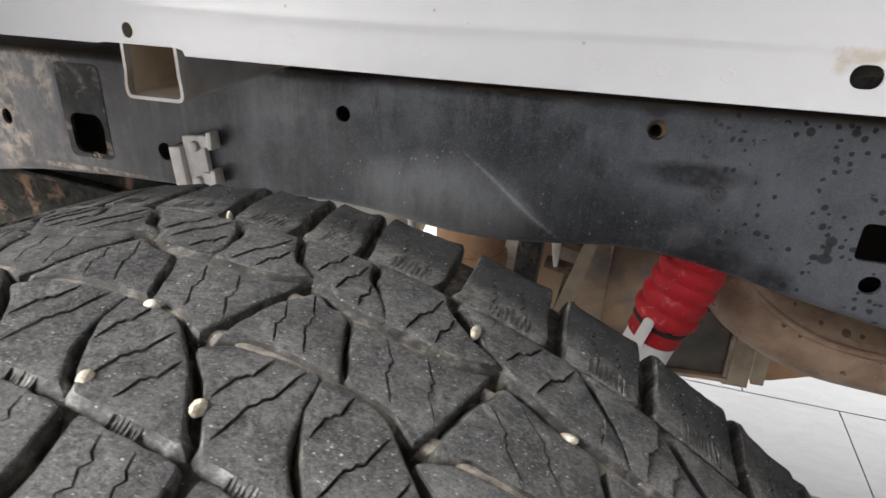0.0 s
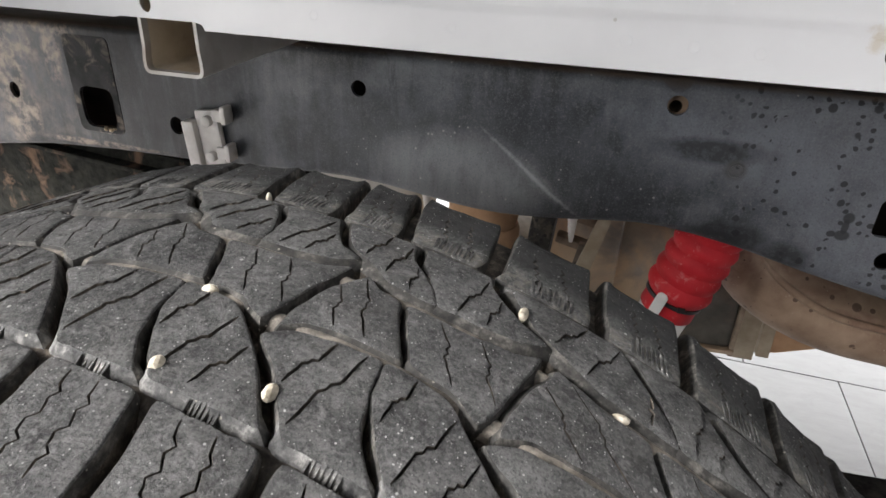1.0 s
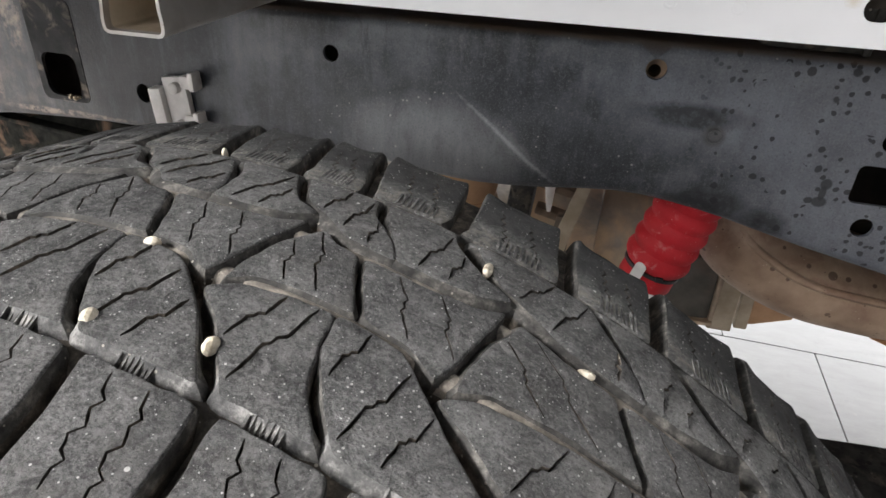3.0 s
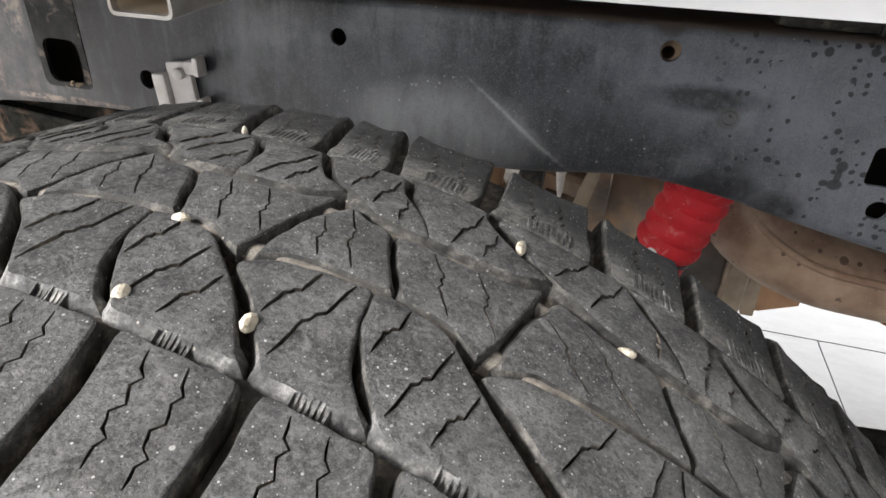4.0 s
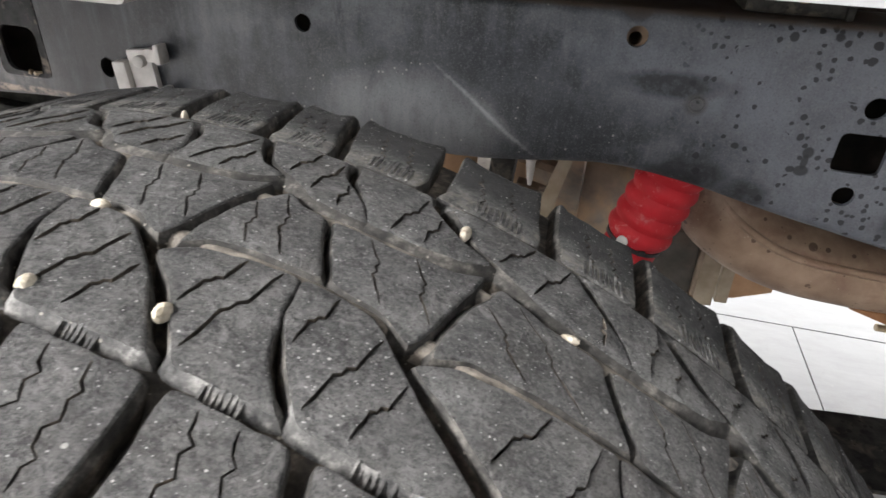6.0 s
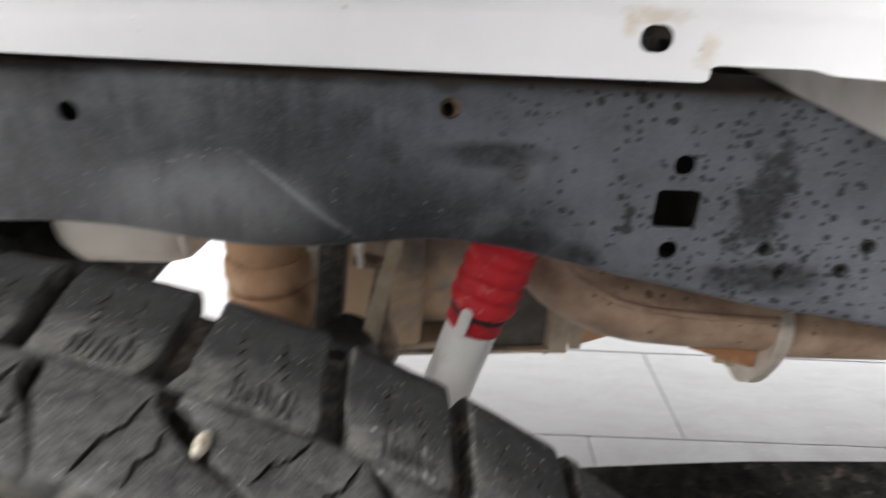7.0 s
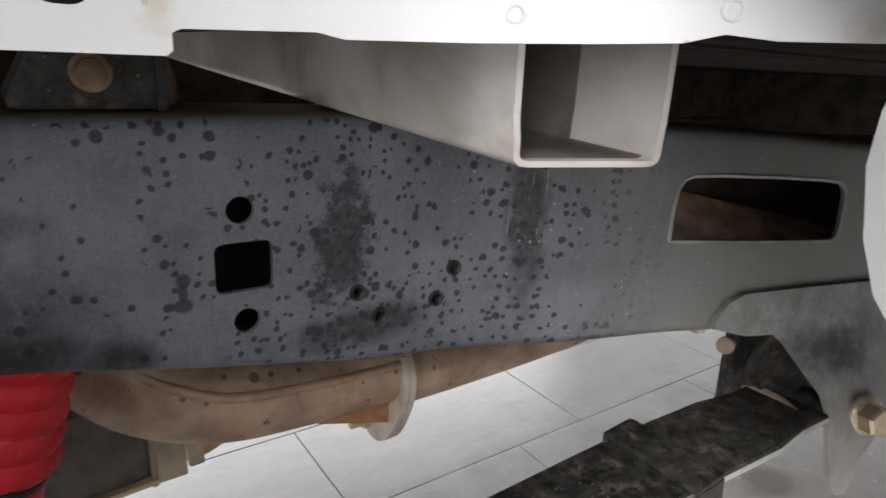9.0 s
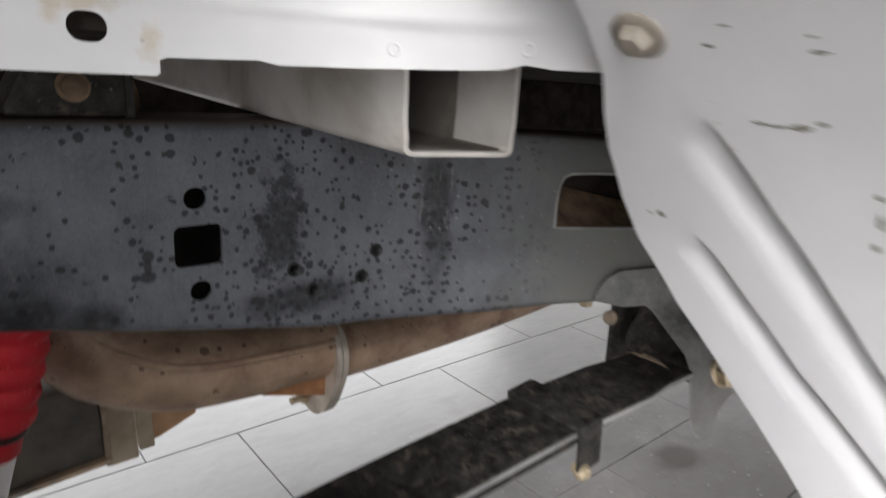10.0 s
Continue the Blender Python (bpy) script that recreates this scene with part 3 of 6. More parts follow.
def interp(x, xs, ys):
    return float(np.interp(x, xs, ys))


def smooth_table(xs, ys, width):
    """A table lookup with its corners rounded."""
    def f(x):
        return sum(interp(x + width * k, xs, ys) for k in (-1, -0.66, -0.33, 0, 0.33, 0.66, 1)) / 7
    return f


# ---- room ----
GROUND = 0.045
FLOOR = thing("floor", "light grey glazed tile floor laid in a running bond", "floor", kind="structure")
bm = bmesh.new()
bevelled_box(bm, 1.0, 0.75, GROUND - 0.0565, 10.4, 9.7, 0.1, 0)
part("floor_bed", bm, M["grout"], FLOOR)


def wall(name, x0, y0, z0, x1, y1, z1, opening=None):
    """A thick wall, with a window opening through it where one is given as (from, to, sill, head)."""
    w = tagged(new(name), "plain white painted showroom wall", "wall", kind="structure")
    bm = bmesh.new()
    def block(a0, a1, h0, h1):
        if x1 - x0 > y1 - y0:
            bevelled_box(bm, (a0 + a1) / 2, (y0 + y1) / 2, (h0 + h1) / 2, a1 - a0, y1 - y0, h1 - h0, 0)
        else:
            bevelled_box(bm, (x0 + x1) / 2, (a0 + a1) / 2, (h0 + h1) / 2, x1 - x0, a1 - a0, h1 - h0, 0)
    a0, a1 = (x0, x1) if x1 - x0 > y1 - y0 else (y0, y1)
    if opening:
        p, q, s, h = opening
        block(a0, p, z0, z1), block(q, a1, z0, z1), block(p, q, z0, s), block(p, q, h, z1)
    else:
        block(a0, a1, z0, z1)
    part("wall_face", bm, M["wall"], w)
    return w


wall("wall_south", -4.2, -4.2, 0, 6.2, -4.0, 3.6, (-3.8, 1.2, 0.25, 2.65))
wall("wall_north", -4.2, 5.5, 0, 6.2, 5.7, 3.6, (-3.4, 5.6, 0.3, 3.3))
wall("wall_west", -4.2, -4.0, 0, -4.0, 5.5, 3.6)
wall("wall_east", 6.0, -4.0, 0, 6.2, 5.5, 3.6)
bm = bmesh.new()
bevelled_box(bm, 1.0, 0.75, 3.7, 10.4, 9.9, 0.2, 0)
tagged(part("ceiling", bm, M["wall"]), "plain white showroom ceiling", "ceiling", kind="structure")

# ---- chassis rail ----
RAIL_Y = smooth_table([-2, 0.385, 0.44, 0.473, 0.549, 0.615, 0.70, 0.80, 1.2], [0.527, 0.527, 0.500, 0.4825, 0.457, 0.4353, 0.415, 0.397, 0.35], 0.03)
RAIL_LOW = smooth_table([-0.9, -0.70, -0.62, -0.52, -0.44, -0.255, -0.18, -0.098, -0.027, 0.03, 0.056, 0.112, 0.178, 0.25, 0.33, 0.40, 0.55, 0.62, 1.2],
                        [0.62, 0.647, 0.658, 0.663, 0.664, 0.673, 0.672, 0.666, 0.669, 0.672, 0.671, 0.663, 0.647, 0.633, 0.617, 0.613, 0.618, 0.615, 0.60], 0.02)
RAIL_TOP = smooth_table([-0.9, 0.27, 0.535, 0.64, 0.73, 1.2], [0.797, 0.798, 0.792, 0.79, 0.782, 0.77], 0.03)
FACE, BEND, FLANGE_W = 0.13, 0.009, 0.07


def rail_place(u, v, depth):
    """u along the truck; v up the web, wrapping round both bends into the flanges."""
    lo, hi, y = RAIL_LOW(u), RAIL_TOP(u), RAIL_Y(u)
    if v < 0:
        side, d = -1, -v
    elif v > FACE:
        side, d = 1, v - FACE
    else:
        side, d = 0, 0.0
    arc = BEND * math.pi / 2
    zlo, zhi = lo + BEND, hi - BEND
    # the web is pressed outwards low down above the axle
    bulge = -0.017 * math.exp(-abs((u + 0.10) / 0.10) ** 3) * math.exp(-(max(v - 0.008, 0) / 0.036) ** 2)
    y += bulge
    lo -= bulge * 0.42
    if side == 0:
        return Vector((u, y + depth, zlo + (zhi - zlo) * v / FACE))
    th = min(d, arc) / BEND
    r = BEND - depth
    yy = y + BEND - r * math.cos(th) + max(d - arc, 0)
    zz = (zhi if side > 0 else zlo) + side * r * math.sin(th)
    return Vector((u, yy, zz))


def face_v(u, z):
    lo, hi = RAIL_LOW(u) + BEND, RAIL_TOP(u) - BEND
    return (z - lo) / (hi - lo) * FACE


RAIL = thing("chassis_rail", "satin black steel chassis rail with water spots and punched holes", "truck frame")
WINDOW = [(0.5420, 0.7015), (0.5410, 0.725), (0.5428, 0.744), (0.5472, 0.7525), (0.555, 0.7558), (0.5814, 0.7562), (0.64, 0.7540), (0.6896, 0.7508), (0.711, 0.7480), (0.7205, 0.7425), (0.7249, 0.7345), (0.7272, 0.7050), (0.7250, 0.6960), (0.7190, 0.6920), (0.700, 0.6928), (0.619, 0.6970), (0.550, 0.7002)]
holes = [[(x, face_v(x, z)) for x, z in h] for h in (
    circle2(-0.2311, 0.7626, 0.0075), circle2(0.0433, 0.7775, 0.008), circle2(0.2200, 0.7431, 0.0083), circle2(0.2214, 0.6728, 0.0082),
    rounded_rect(0.2037, 0.6924, 0.2385, 0.7235, 0.005), circle2(-0.4390, 0.7025, 0.0085, 0.0095), circle2(-0.651, 0.718, 0.007, 0.009),
    rounded_rect(-0.5590, 0.688, -0.5150, 0.733, 0.012), circle2(0.2972, 0.6779, 0.0040, n=12), circle2(0.3148, 0.6570, 0.0040, n=12), circle2(0.3763, 0.6847, 0.0040, n=12), circle2(0.3625, 0.6618, 0.0038, n=12),
    WINDOW)]

arc = BEND * math.pi / 2
u0, u1 = -0.95, 1.15
ends = [(u0, -arc - FLANGE_W), (u1, -arc - FLANGE_W), (u1, FACE + arc + FLANGE_W), (u0, FACE + arc + FLANGE_W)]
lines = [-arc - FLANGE_W, -arc - 0.03, -arc, -arc * 0.66, -arc * 0.33, 0, FACE, FACE + arc * 0.33, FACE + arc * 0.66, FACE + arc, FACE + arc + 0.03, FACE + arc + FLANGE_W]
outline = []
nu = 90
outline += [(u0 + (u1 - u0) * k / nu, ends[0][1]) for k in range(nu)]
outline += [(u1, v) for v in lines[:-1]]
outline += [(u1 - (u1 - u0) * k / nu, ends[2][1]) for k in range(nu)]
outline += [(u0, v) for v in reversed(lines[1:])]


def sheet_rows(bm, outline, holes, place, thick, rows, du, u0, u1):
    """As sheet(), with its inner points on given rows, so that bends stay crisp."""
    pts, edges = [], []
    for loop in [outline] + holes:
        b = len(pts)
        pts += [Vector(p) for p in loop]
        edges += [(b + k, b + (k + 1) % len(loop)) for k in range(len(loop))]
    for v in rows:
        u = u0 + du
        while u < u1 - du / 2:
            if inside((u, v), outline) and not any(inside((u, v), h) for h in holes):
                pts.append(Vector((u, v)))
            u += du
    vo, _, fo, *_ = delaunay_2d_cdt(pts, edges, [], 0, 1e-6)
    mids = [sum((vo[i] for i in f), Vector((0, 0))) / len(f) for f in fo]
    keep = [f for f, c in zip(fo, mids) if inside(c, outline) and not any(inside(c, h) for h in holes)]
    layers = [{i: bm.verts.new(place(vo[i][0], vo[i][1], d)) for i in {i for f in keep for i in f}} for d in (0.0, thick)]
    count = set()
    for f in keep:
        bm.faces.new([layers[0][i] for i in f])
        bm.faces.new([layers[1][i] for i in reversed(f)]).material_index = 1
        count |= {(f[k], f[(k + 1) % len(f)]) for k in range(len(f))}
    for a, b in count:
        if (b, a) not in count:
            bm.faces.new((layers[0][b], layers[0][a], layers[1][a], layers[1][b]))
    return bm


bm = bmesh.new()
rows = [v for v in lines[1:-1]] + [FACE * k / 7 for k in range(1, 7)]
sheet_rows(bm, outline, holes, rail_place, 0.004, rows, 0.0233, u0, u1)
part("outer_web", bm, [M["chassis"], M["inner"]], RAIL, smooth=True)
# threaded inserts behind the small holes, a stamped ring, and the rolled rim of the window
for x, z in ((0.2972, 0.6779), (0.3148, 0.6570), (0.3763, 0.6847), (0.3625, 0.6618)):
    bm = bmesh.new()
    lathe(bm, [(-0.0012, 0.0046), (-0.0016, 0.0060), (0.0003, 0.0064), (0.004, 0.0064), (0.012, 0.0062), (0.012, 0.0034), (0.0005, 0.0034), (-0.0008, 0.0040), (-0.0012, 0.0046)], (x, RAIL_Y(x), z), (0, 1, 0), 18, cap=False)
    part("threaded_insert", bm, M["black"], RAIL, smooth=True)
bm = bmesh.new()
lathe(bm, [(0.0002, 0.0066), (-0.0010, 0.0058), (-0.0010, 0.0050), (0.0002, 0.0042)], (0.0970, RAIL_Y(0.097), 0.7315), (0, 1, 0), 24, cap=False)
part("stamped_ring", bm, M["chassis"], RAIL, smooth=True)
bm = bmesh.new()
rim_line = WINDOW
ring_a, ring_b, ring_c = [], [], []
for i, (x, z) in enumerate(rim_line):
    (xa, za), (xb, zb) = rim_line[i - 1], rim_line[(i + 1) % len(rim_line)]
    d = Vector((xb - xa, zb - za)).normalized()
    for ring, off, dep in ((ring_a, -0.0006, 0.003), (ring_b, -0.0004, -0.0016), (ring_c, 0.0022, -0.0006)):
        px, pz = x + d.y * off, z - d.x * off
        ring.append(bm.verts.new((px, RAIL_Y(px) + dep, pz)))
for p, q in ((ring_a, ring_b), (ring_b, ring_c)):
    for i in range(len(p)):
        bm.faces.new((p[i], p[(i + 1) % len(p)], q[(i + 1) % len(p)], q[i]))
part("window_rim", bm, M["edge"], RAIL, "bare grey rolled edge")
# sloping plate inside, seen through the window
bm = bmesh.new()
front = [(x, RAIL_Y(x) + 0.0042, z) for x, z in ((0.535, 0.6998), (0.60, 0.6958), (0.66, 0.6928), (0.745, 0.688))]
back = [(0.575, 0.520, 0.7380), (0.6565, 0.4854, 0.7201), (0.7278, 0.470, 0.7048), (0.8305, 0.4534, 0.6841)]
rows = [[bm.verts.new(Vector(p) - Vector((0, 0, d))) for p in line] for line, d in ((front, 0), (back, 0), (back, 0.003), (front, 0.003))]
for p, q in zip(rows, rows[1:] + rows[:1]):
    for i in range(3):
        bm.faces.new((p[i], p[i + 1], q[i + 1], q[i]))
part("inside_plate", bm, M["inner"], RAIL, "rust-brown plate inside the rail")
# rusty spacer tube inside the rail, seen through the round hole
bm = bmesh.new()
lathe(bm, [(0.05, 0.0120), (0.0, 0.0120), (0.0, 0.0050), (0.05, 0.0050)], (0.0425, RAIL_Y(0.0433) + 0.0100, 0.7745), (0, 1, 0), 20, cap=False)
part("spacer_tube", bm, M["inner"], RAIL, "rusty spacer tube inside the rail", smooth=True)
# black doubler plate round the front opening, with dirt lying on its lower lip
bm = bmesh.new()
sheet(bm, rounded_rect(-0.5665, 0.6835, -0.5080, 0.7850, 0.007), [rounded_rect(-0.5585, 0.6885, -0.5155, 0.7325, 0.010)], lambda u, v, d: Vector((u, RAIL_Y(u) - 0.0005 + d - 0.0003 * noise.noise(Vector((u * 60, v * 60, 1))), v)), 0.003, 0.010)
part("doubler_plate", bm, M["doubler"], RAIL, "black doubler plate with a punched opening", smooth=True)
bm = bmesh.new()
rnd = random.Random(21)
for _ in range(9):
    o = len(bm.verts)
    bmesh.ops.create_icosphere(bm, subdivisions=1, radius=rnd.uniform(0.0012, 0.0030))
    bm.verts.ensure_lookup_table()
    bmesh.ops.translate(bm, vec=(-0.522 + rnd.uniform(-0.012, 0.006), RAIL_Y(-0.52) - 0.003 + rnd.uniform(-0.001, 0.003), 0.6890 + rnd.uniform(-0.001, 0.001)), verts=bm.verts[o:])
part("dirt_crumbs", bm, M["tandust"], RAIL, "pale dirt lying in the opening", smooth=True)
# inner web closes the box section; near-black paint stands for the shade inside
bm = bmesh.new()
prev = None
for k in range(45):
    u = u0 + (u1 - u0) * k / 44
    y = RAIL_Y(u) + FLANGE_W + 0.004
    ring = [bm.verts.new((u, y + d, z)) for d, z in ((0, RAIL_LOW(u) + 0.0005), (0, RAIL_TOP(u) - 0.0005), (0.004, RAIL_TOP(u) - 0.0005), (0.004, RAIL_LOW(u) + 0.0005))]
    if prev:
        for i in range(4):
            bm.faces.new((prev[i], prev[(i + 1) % 4], ring[(i + 1) % 4], ring[i]))
    prev = ring
part("inner_web", bm, M["dark"], RAIL, "near-black inside face, shade in its colour")

# ---- cargo bed ----
BED = thing("cargo_bed", "white painted pickup cargo bed with a rounded wheel housing", "truck bed")
PLAN = [(-1.0, 0.377), (-0.3, 0.376), (0.155, 0.374), (0.18, 0.3705), (0.202, 0.363), (0.225, 0.352), (0.248, 0.335), (0.268, 0.314), (0.283, 0.292), (0.294, 0.270), (0.301, 0.248), (0.305, 0.225)]
ARC = [PLAN[0][0]]
for (xa, ya), (xb, yb) in zip(PLAN, PLAN[1:]):
    ARC.append(ARC[-1] + math.hypot(xb - xa, yb - ya))


def plan_at(u):
    x, y = interp(u, ARC, [p[0] for p in PLAN]), interp(u, ARC, [p[1] for p in PLAN])
    e = 0.012
    dx = interp(u + e, ARC, [p[0] for p in PLAN]) - interp(u - e, ARC, [p[0] for p in PLAN])
    dy = interp(u + e, ARC, [p[1] for p in PLAN]) - interp(u - e, ARC, [p[1] for p in PLAN])
    d = math.hypot(dx, dy)
    return Vector((x, y)), Vector((dy / d, -dx / d))


def ease(x, a, b):
    s = min(max((x - a) / (b - a), 0), 1)
    return s * s * (3 - 2 * s)


def bed_place(u, v, depth):
    p, n = plan_at(u)
    crest = 0.8600 + 0.002 * math.sin(u * 9)
    out = 0.0010 * ease(v, crest - 0.006, crest + 0.002) + 0.008 * max(v - crest, 0)
    out += 0.0005 * math.exp(-((v - crest) / 0.003) ** 2)
    dent = 0.0012 * math.exp(-((u - 0.235) / 0.02) ** 2 - ((v - 0.855) / 0.008) ** 2)
    q = p + n * (out + dent - depth)
    return Vector((q.x, q.y, v))


def arc_of(x):
    return interp(x, [p[0] for p in PLAN], ARC)


uend = ARC[-1]
low = [(-1.0, 0.8325), (-0.345, 0.8325), (-0.34, 0.8335), (-0.279, 0.8335), (-0.2735, 0.832), (-0.272, 0.8285), (-0.1, 0.8285), (0.05, 0.8293), (0.1555, 0.8300), (0.1572, 0.8315), (0.1572, 0.8365), (0.160, 0.8378), (arc_of(0.198), 0.8392), (arc_of(0.206), 0.8375)]
low += [(arc_of(x), z) for x, z in ((0.24, 0.8385), (0.268, 0.8400), (0.283, 0.8412), (0.288, 0.8440), (0.294, 0.8425), (0.299, 0.8425))] + [(uend, 0.8425)]
outline = []
for (a, za), (b, zb) in zip(low, low[1:]):
    n = max(1, int((b - a) / 0.02))
    outline += [(a + (b - a) * k / n, za + (zb - za) * k / n) for k in range(n)]
outline += [low[-1], (uend, 1.24), (-1.0, 1.24)]
bm = bmesh.new()
rows = [0.838, 0.846, 0.852, 0.8555, 0.8575, 0.8595, 0.8615, 0.8635, 0.867, 0.876, 0.89, 0.91, 0.95, 1.0, 1.06]
pts_hole = [rounded_rect(0.1230, 0.8420, 0.1378, 0.8538, 0.0056, 5), circle2(-0.3173, 0.8426, 0.0045, 0.0053)]
sheet_rows(bm, outline, pts_hole, bed_place, 0.0012, rows, 0.012, -1.0, uend)
part("wheel_housing_panel", bm, M["white"], BED, smooth=True)

# faint round spot-weld marks along the flange
for n, (u, z) in enumerate(((-0.19, 0.8445), (-0.10, 0.8435), (0.0, 0.8445), (0.035, 0.8440), (0.068, 0.8435), (0.262, 0.8480), (arc_of(0.2885), 0.8507))):
    bm = bmesh.new()
    ring = []
    for k in range(20):
        th = 2 * math.pi * k / 20
        ring.append([bed_place(u + r * math.cos(th), z + r * math.sin(th), -d) for r, d in ((0.0019, 0.00008), (0.0024, 0.00045 if n > 4 else 0.0002), (0.0031, 0.00045 if n > 4 else 0.0002), (0.0036, 0.00008))])
    vs = [[bm.verts.new(p) for p in r] for r in ring]
    for k in range(20):
        for j in range(3):
            bm.faces.new((vs[k][j], vs[k][j + 1], vs[(k + 1) % 20][j + 1], vs[(k + 1) % 20][j]))
    part("weld_mark", bm, M["white"], BED, smooth=True)

# unseen inner arch over the wheel, its height and black set by the light wanted
WX, WZ, LINER = -0.134, 0.3953, 0.607
ROOF = 0.86


def arch_point(ang, y, r):
    return Vector((WX + r * math.cos(radians(ang)), y, WZ + r * math.sin(radians(ang))))


def roof_r(a):
    return LINER + 0.002 + (ROOF - LINER) * ease(a, 56, 72) * ease(-a, -150, -130)


def roof_y(a):
    return 0.226 + 0.16 * ease(a, 60, 72)


bm = bmesh.new()
prev = None
for k in range(33):
    ang = 55.5 + (150 - 55.5) * k / 32
    ring = [bm.verts.new(arch_point(ang, y, r)) for y, r in ((-0.06, roof_r(ang)), (roof_y(ang), roof_r(ang)), (roof_y(ang), roof_r(ang) + 0.003), (-0.06, roof_r(ang) + 0.003))]
    if prev:
        for i in range(4):
            bm.faces.new((prev[i], prev[(i + 1) % 4], ring[(i + 1) % 4], ring[i]))
    prev = ring
part("unseen_arch", bm, M["black"], BED, "unseen arch lining, black to cut bounced light", smooth=True)

EDGE_A = [8, 15, 22.7, 27.9, 33.0, 37.4, 40.0, 43.2, 45.2, 47.4, 49.5, 56]
EDGE_Y = [0.095, 0.132, 0.178, 0.209, 0.235, 0.249, 0.250, 0.246, 0.240, 0.231, 0.228, 0.226]
RIBS = [[(45.1, 0.1980), (40.8, 0.182), (34.0, 0.152), (27.9, 0.120), (18, 0.062), (10, 0.01)], [(38.3, 0.2175), (35.0, 0.2015), (31.0, 0.180), (24.2, 0.129), (16, 0.073), (9, 0.018)]]


def rib_height(a, y):
    """Each rib is pressed in: a sharp step on its upper side, running out softly below."""
    h = 0.0
    for line in RIBS:
        best, side = 9.0, 1.0
        for (a0, y0), (a1, y1) in zip(line, line[1:]):
            p, d = Vector((radians(a - a0) * LINER, y - y0)), Vector((radians(a1 - a0) * LINER, y1 - y0))
            s = min(max(p.dot(d) / d.dot(d), 0), 1)
            if (p - d * s).length < best:
                best, side = (p - d * s).length, d.x * p.y - d.y * p.x
        fall = 1 - (ease(best, 0.001, 0.0048) if side > 0 else ease(best, 0.001, 0.0170))
        start = (Vector((radians(a - line[0][0]) * LINER, y - line[0][1]))).dot(Vector((radians(line[1][0] - line[0][0]) * LINER, line[1][1] - line[0][1])).normalized())
        h = max(h, 0.0036 * fall * ease(start, -0.004, 0.022))
    return h


def liner_place(u, v, depth):
    a = math.degrees(u / LINER)
    return arch_point(a, v, LINER + rib_height(a, v) + depth)


bm = bmesh.new()
FINE = [-0.0075, -0.0062, -0.0052, -0.0043, -0.0034, -0.0025, -0.0016, -0.0007, 0.0004, 0.002, 0.0045, 0.0075, 0.011, 0.015, 0.020]
front, back = [], []
for a in np.linspace(8, 56, 170):
    rim = interp(a, EDGE_A, EDGE_Y)
    ys = [-0.06, -0.05]
    for line in RIBS:
        (a0, y0), (a1, y1) = next(((p, q) for p, q in zip(line, line[1:]) if q[0] <= a), line[-2:])
        mid = y0 + (y1 - y0) * (a - a0) / (a1 - a0)
        ys += [mid + o for o in FINE]
    ys = sorted(ys)
    ys = [max(min(y, rim - 0.0006 * (len(ys) - i)), -0.06 + 0.0004 * i) for i, y in enumerate(ys)] + [rim]
    front.append([bm.verts.new(liner_place(radians(a) * LINER, y, 0.0)) for y in ys])
    back.append([bm.verts.new(liner_place(radians(a) * LINER, y, 0.0015)) for y in ys])
for i in range(len(front) - 1):
    for k in range(len(front[0]) - 1):
        bm.faces.new((front[i][k], front[i][k + 1], front[i + 1][k + 1], front[i + 1][k]))
        bm.faces.new((back[i][k], back[i + 1][k], back[i + 1][k + 1], back[i][k + 1]))
    for k in (0, -1):
        bm.faces.new((front[i][k], front[i + 1][k], back[i + 1][k], back[i][k]))
for i in (0, -1):
    for k in range(len(front[0]) - 1):
        bm.faces.new((front[i][k], back[i][k], back[i][k + 1], front[i][k + 1]))
bmesh.ops.recalc_face_normals(bm, faces=bm.faces)
LINER_OB = part("rear_guard_panel", bm, M["white"], BED, "white panel with two pressed diagonal ribs", smooth=True)
# washer and bolt on the guard
bp = arch_point(49.1, 0.2085, LINER)
bn = (arch_point(49.1, 0.2085, 0.5) - bp).normalized()
bm = bmesh.new()
lathe(bm, [(0.0, 0.0098), (0.0012, 0.0098), (0.0016, 0.0092), (0.0016, 0.006)], bp, bn, 28)
part("washer", bm, M["washer"], LINER_OB, "dusty round washer", smooth=True)
bm = bmesh.new()
lathe(bm, [(0.0016, 0.0062), (0.005, 0.0058), (0.0065, 0.0045), (0.0067, 0.002)], bp, bn, 6)
part("bolt_head", bm, M["washer"], LINER_OB)

# olive dirt and the step's shadow, painted as one line along each rib's foot
for line in RIBS:
    bm = bmesh.new()
    prev = None
    fine = []
    for (a0, y0), (a1, y1) in zip(line, line[1:]):
        fine += [(a0 + (a1 - a0) * i / 12, y0 + (y1 - y0) * i / 12) for i in range(12)]
    for i, (a0, y0) in enumerate(fine[:-1]):
        a1, y1 = fine[i + 1]
        d = Vector((radians(a1 - a0) * LINER, y1 - y0)).normalized()
        side = Vector((-d.y, d.x))
        wide = 0.0011 * min(1, i / 5) * (0.75 + 0.5 * noise.noise(Vector((i * 0.35, y0 * 90, 2))))
        ring = []
        for o in (0.0042 - wide, 0.0042, 0.0042 + wide):
            ring.append(bm.verts.new(liner_place(radians(a0) * LINER + side.x * o, y0 + side.y * o, -0.0005)))
        if prev:
            for k in range(2):
                bm.faces.new((prev[k], prev[k + 1], ring[k + 1], ring[k]))
        prev = ring
    part("dirt_shade_line", bm, M["mark"], LINER_OB, smooth=True)


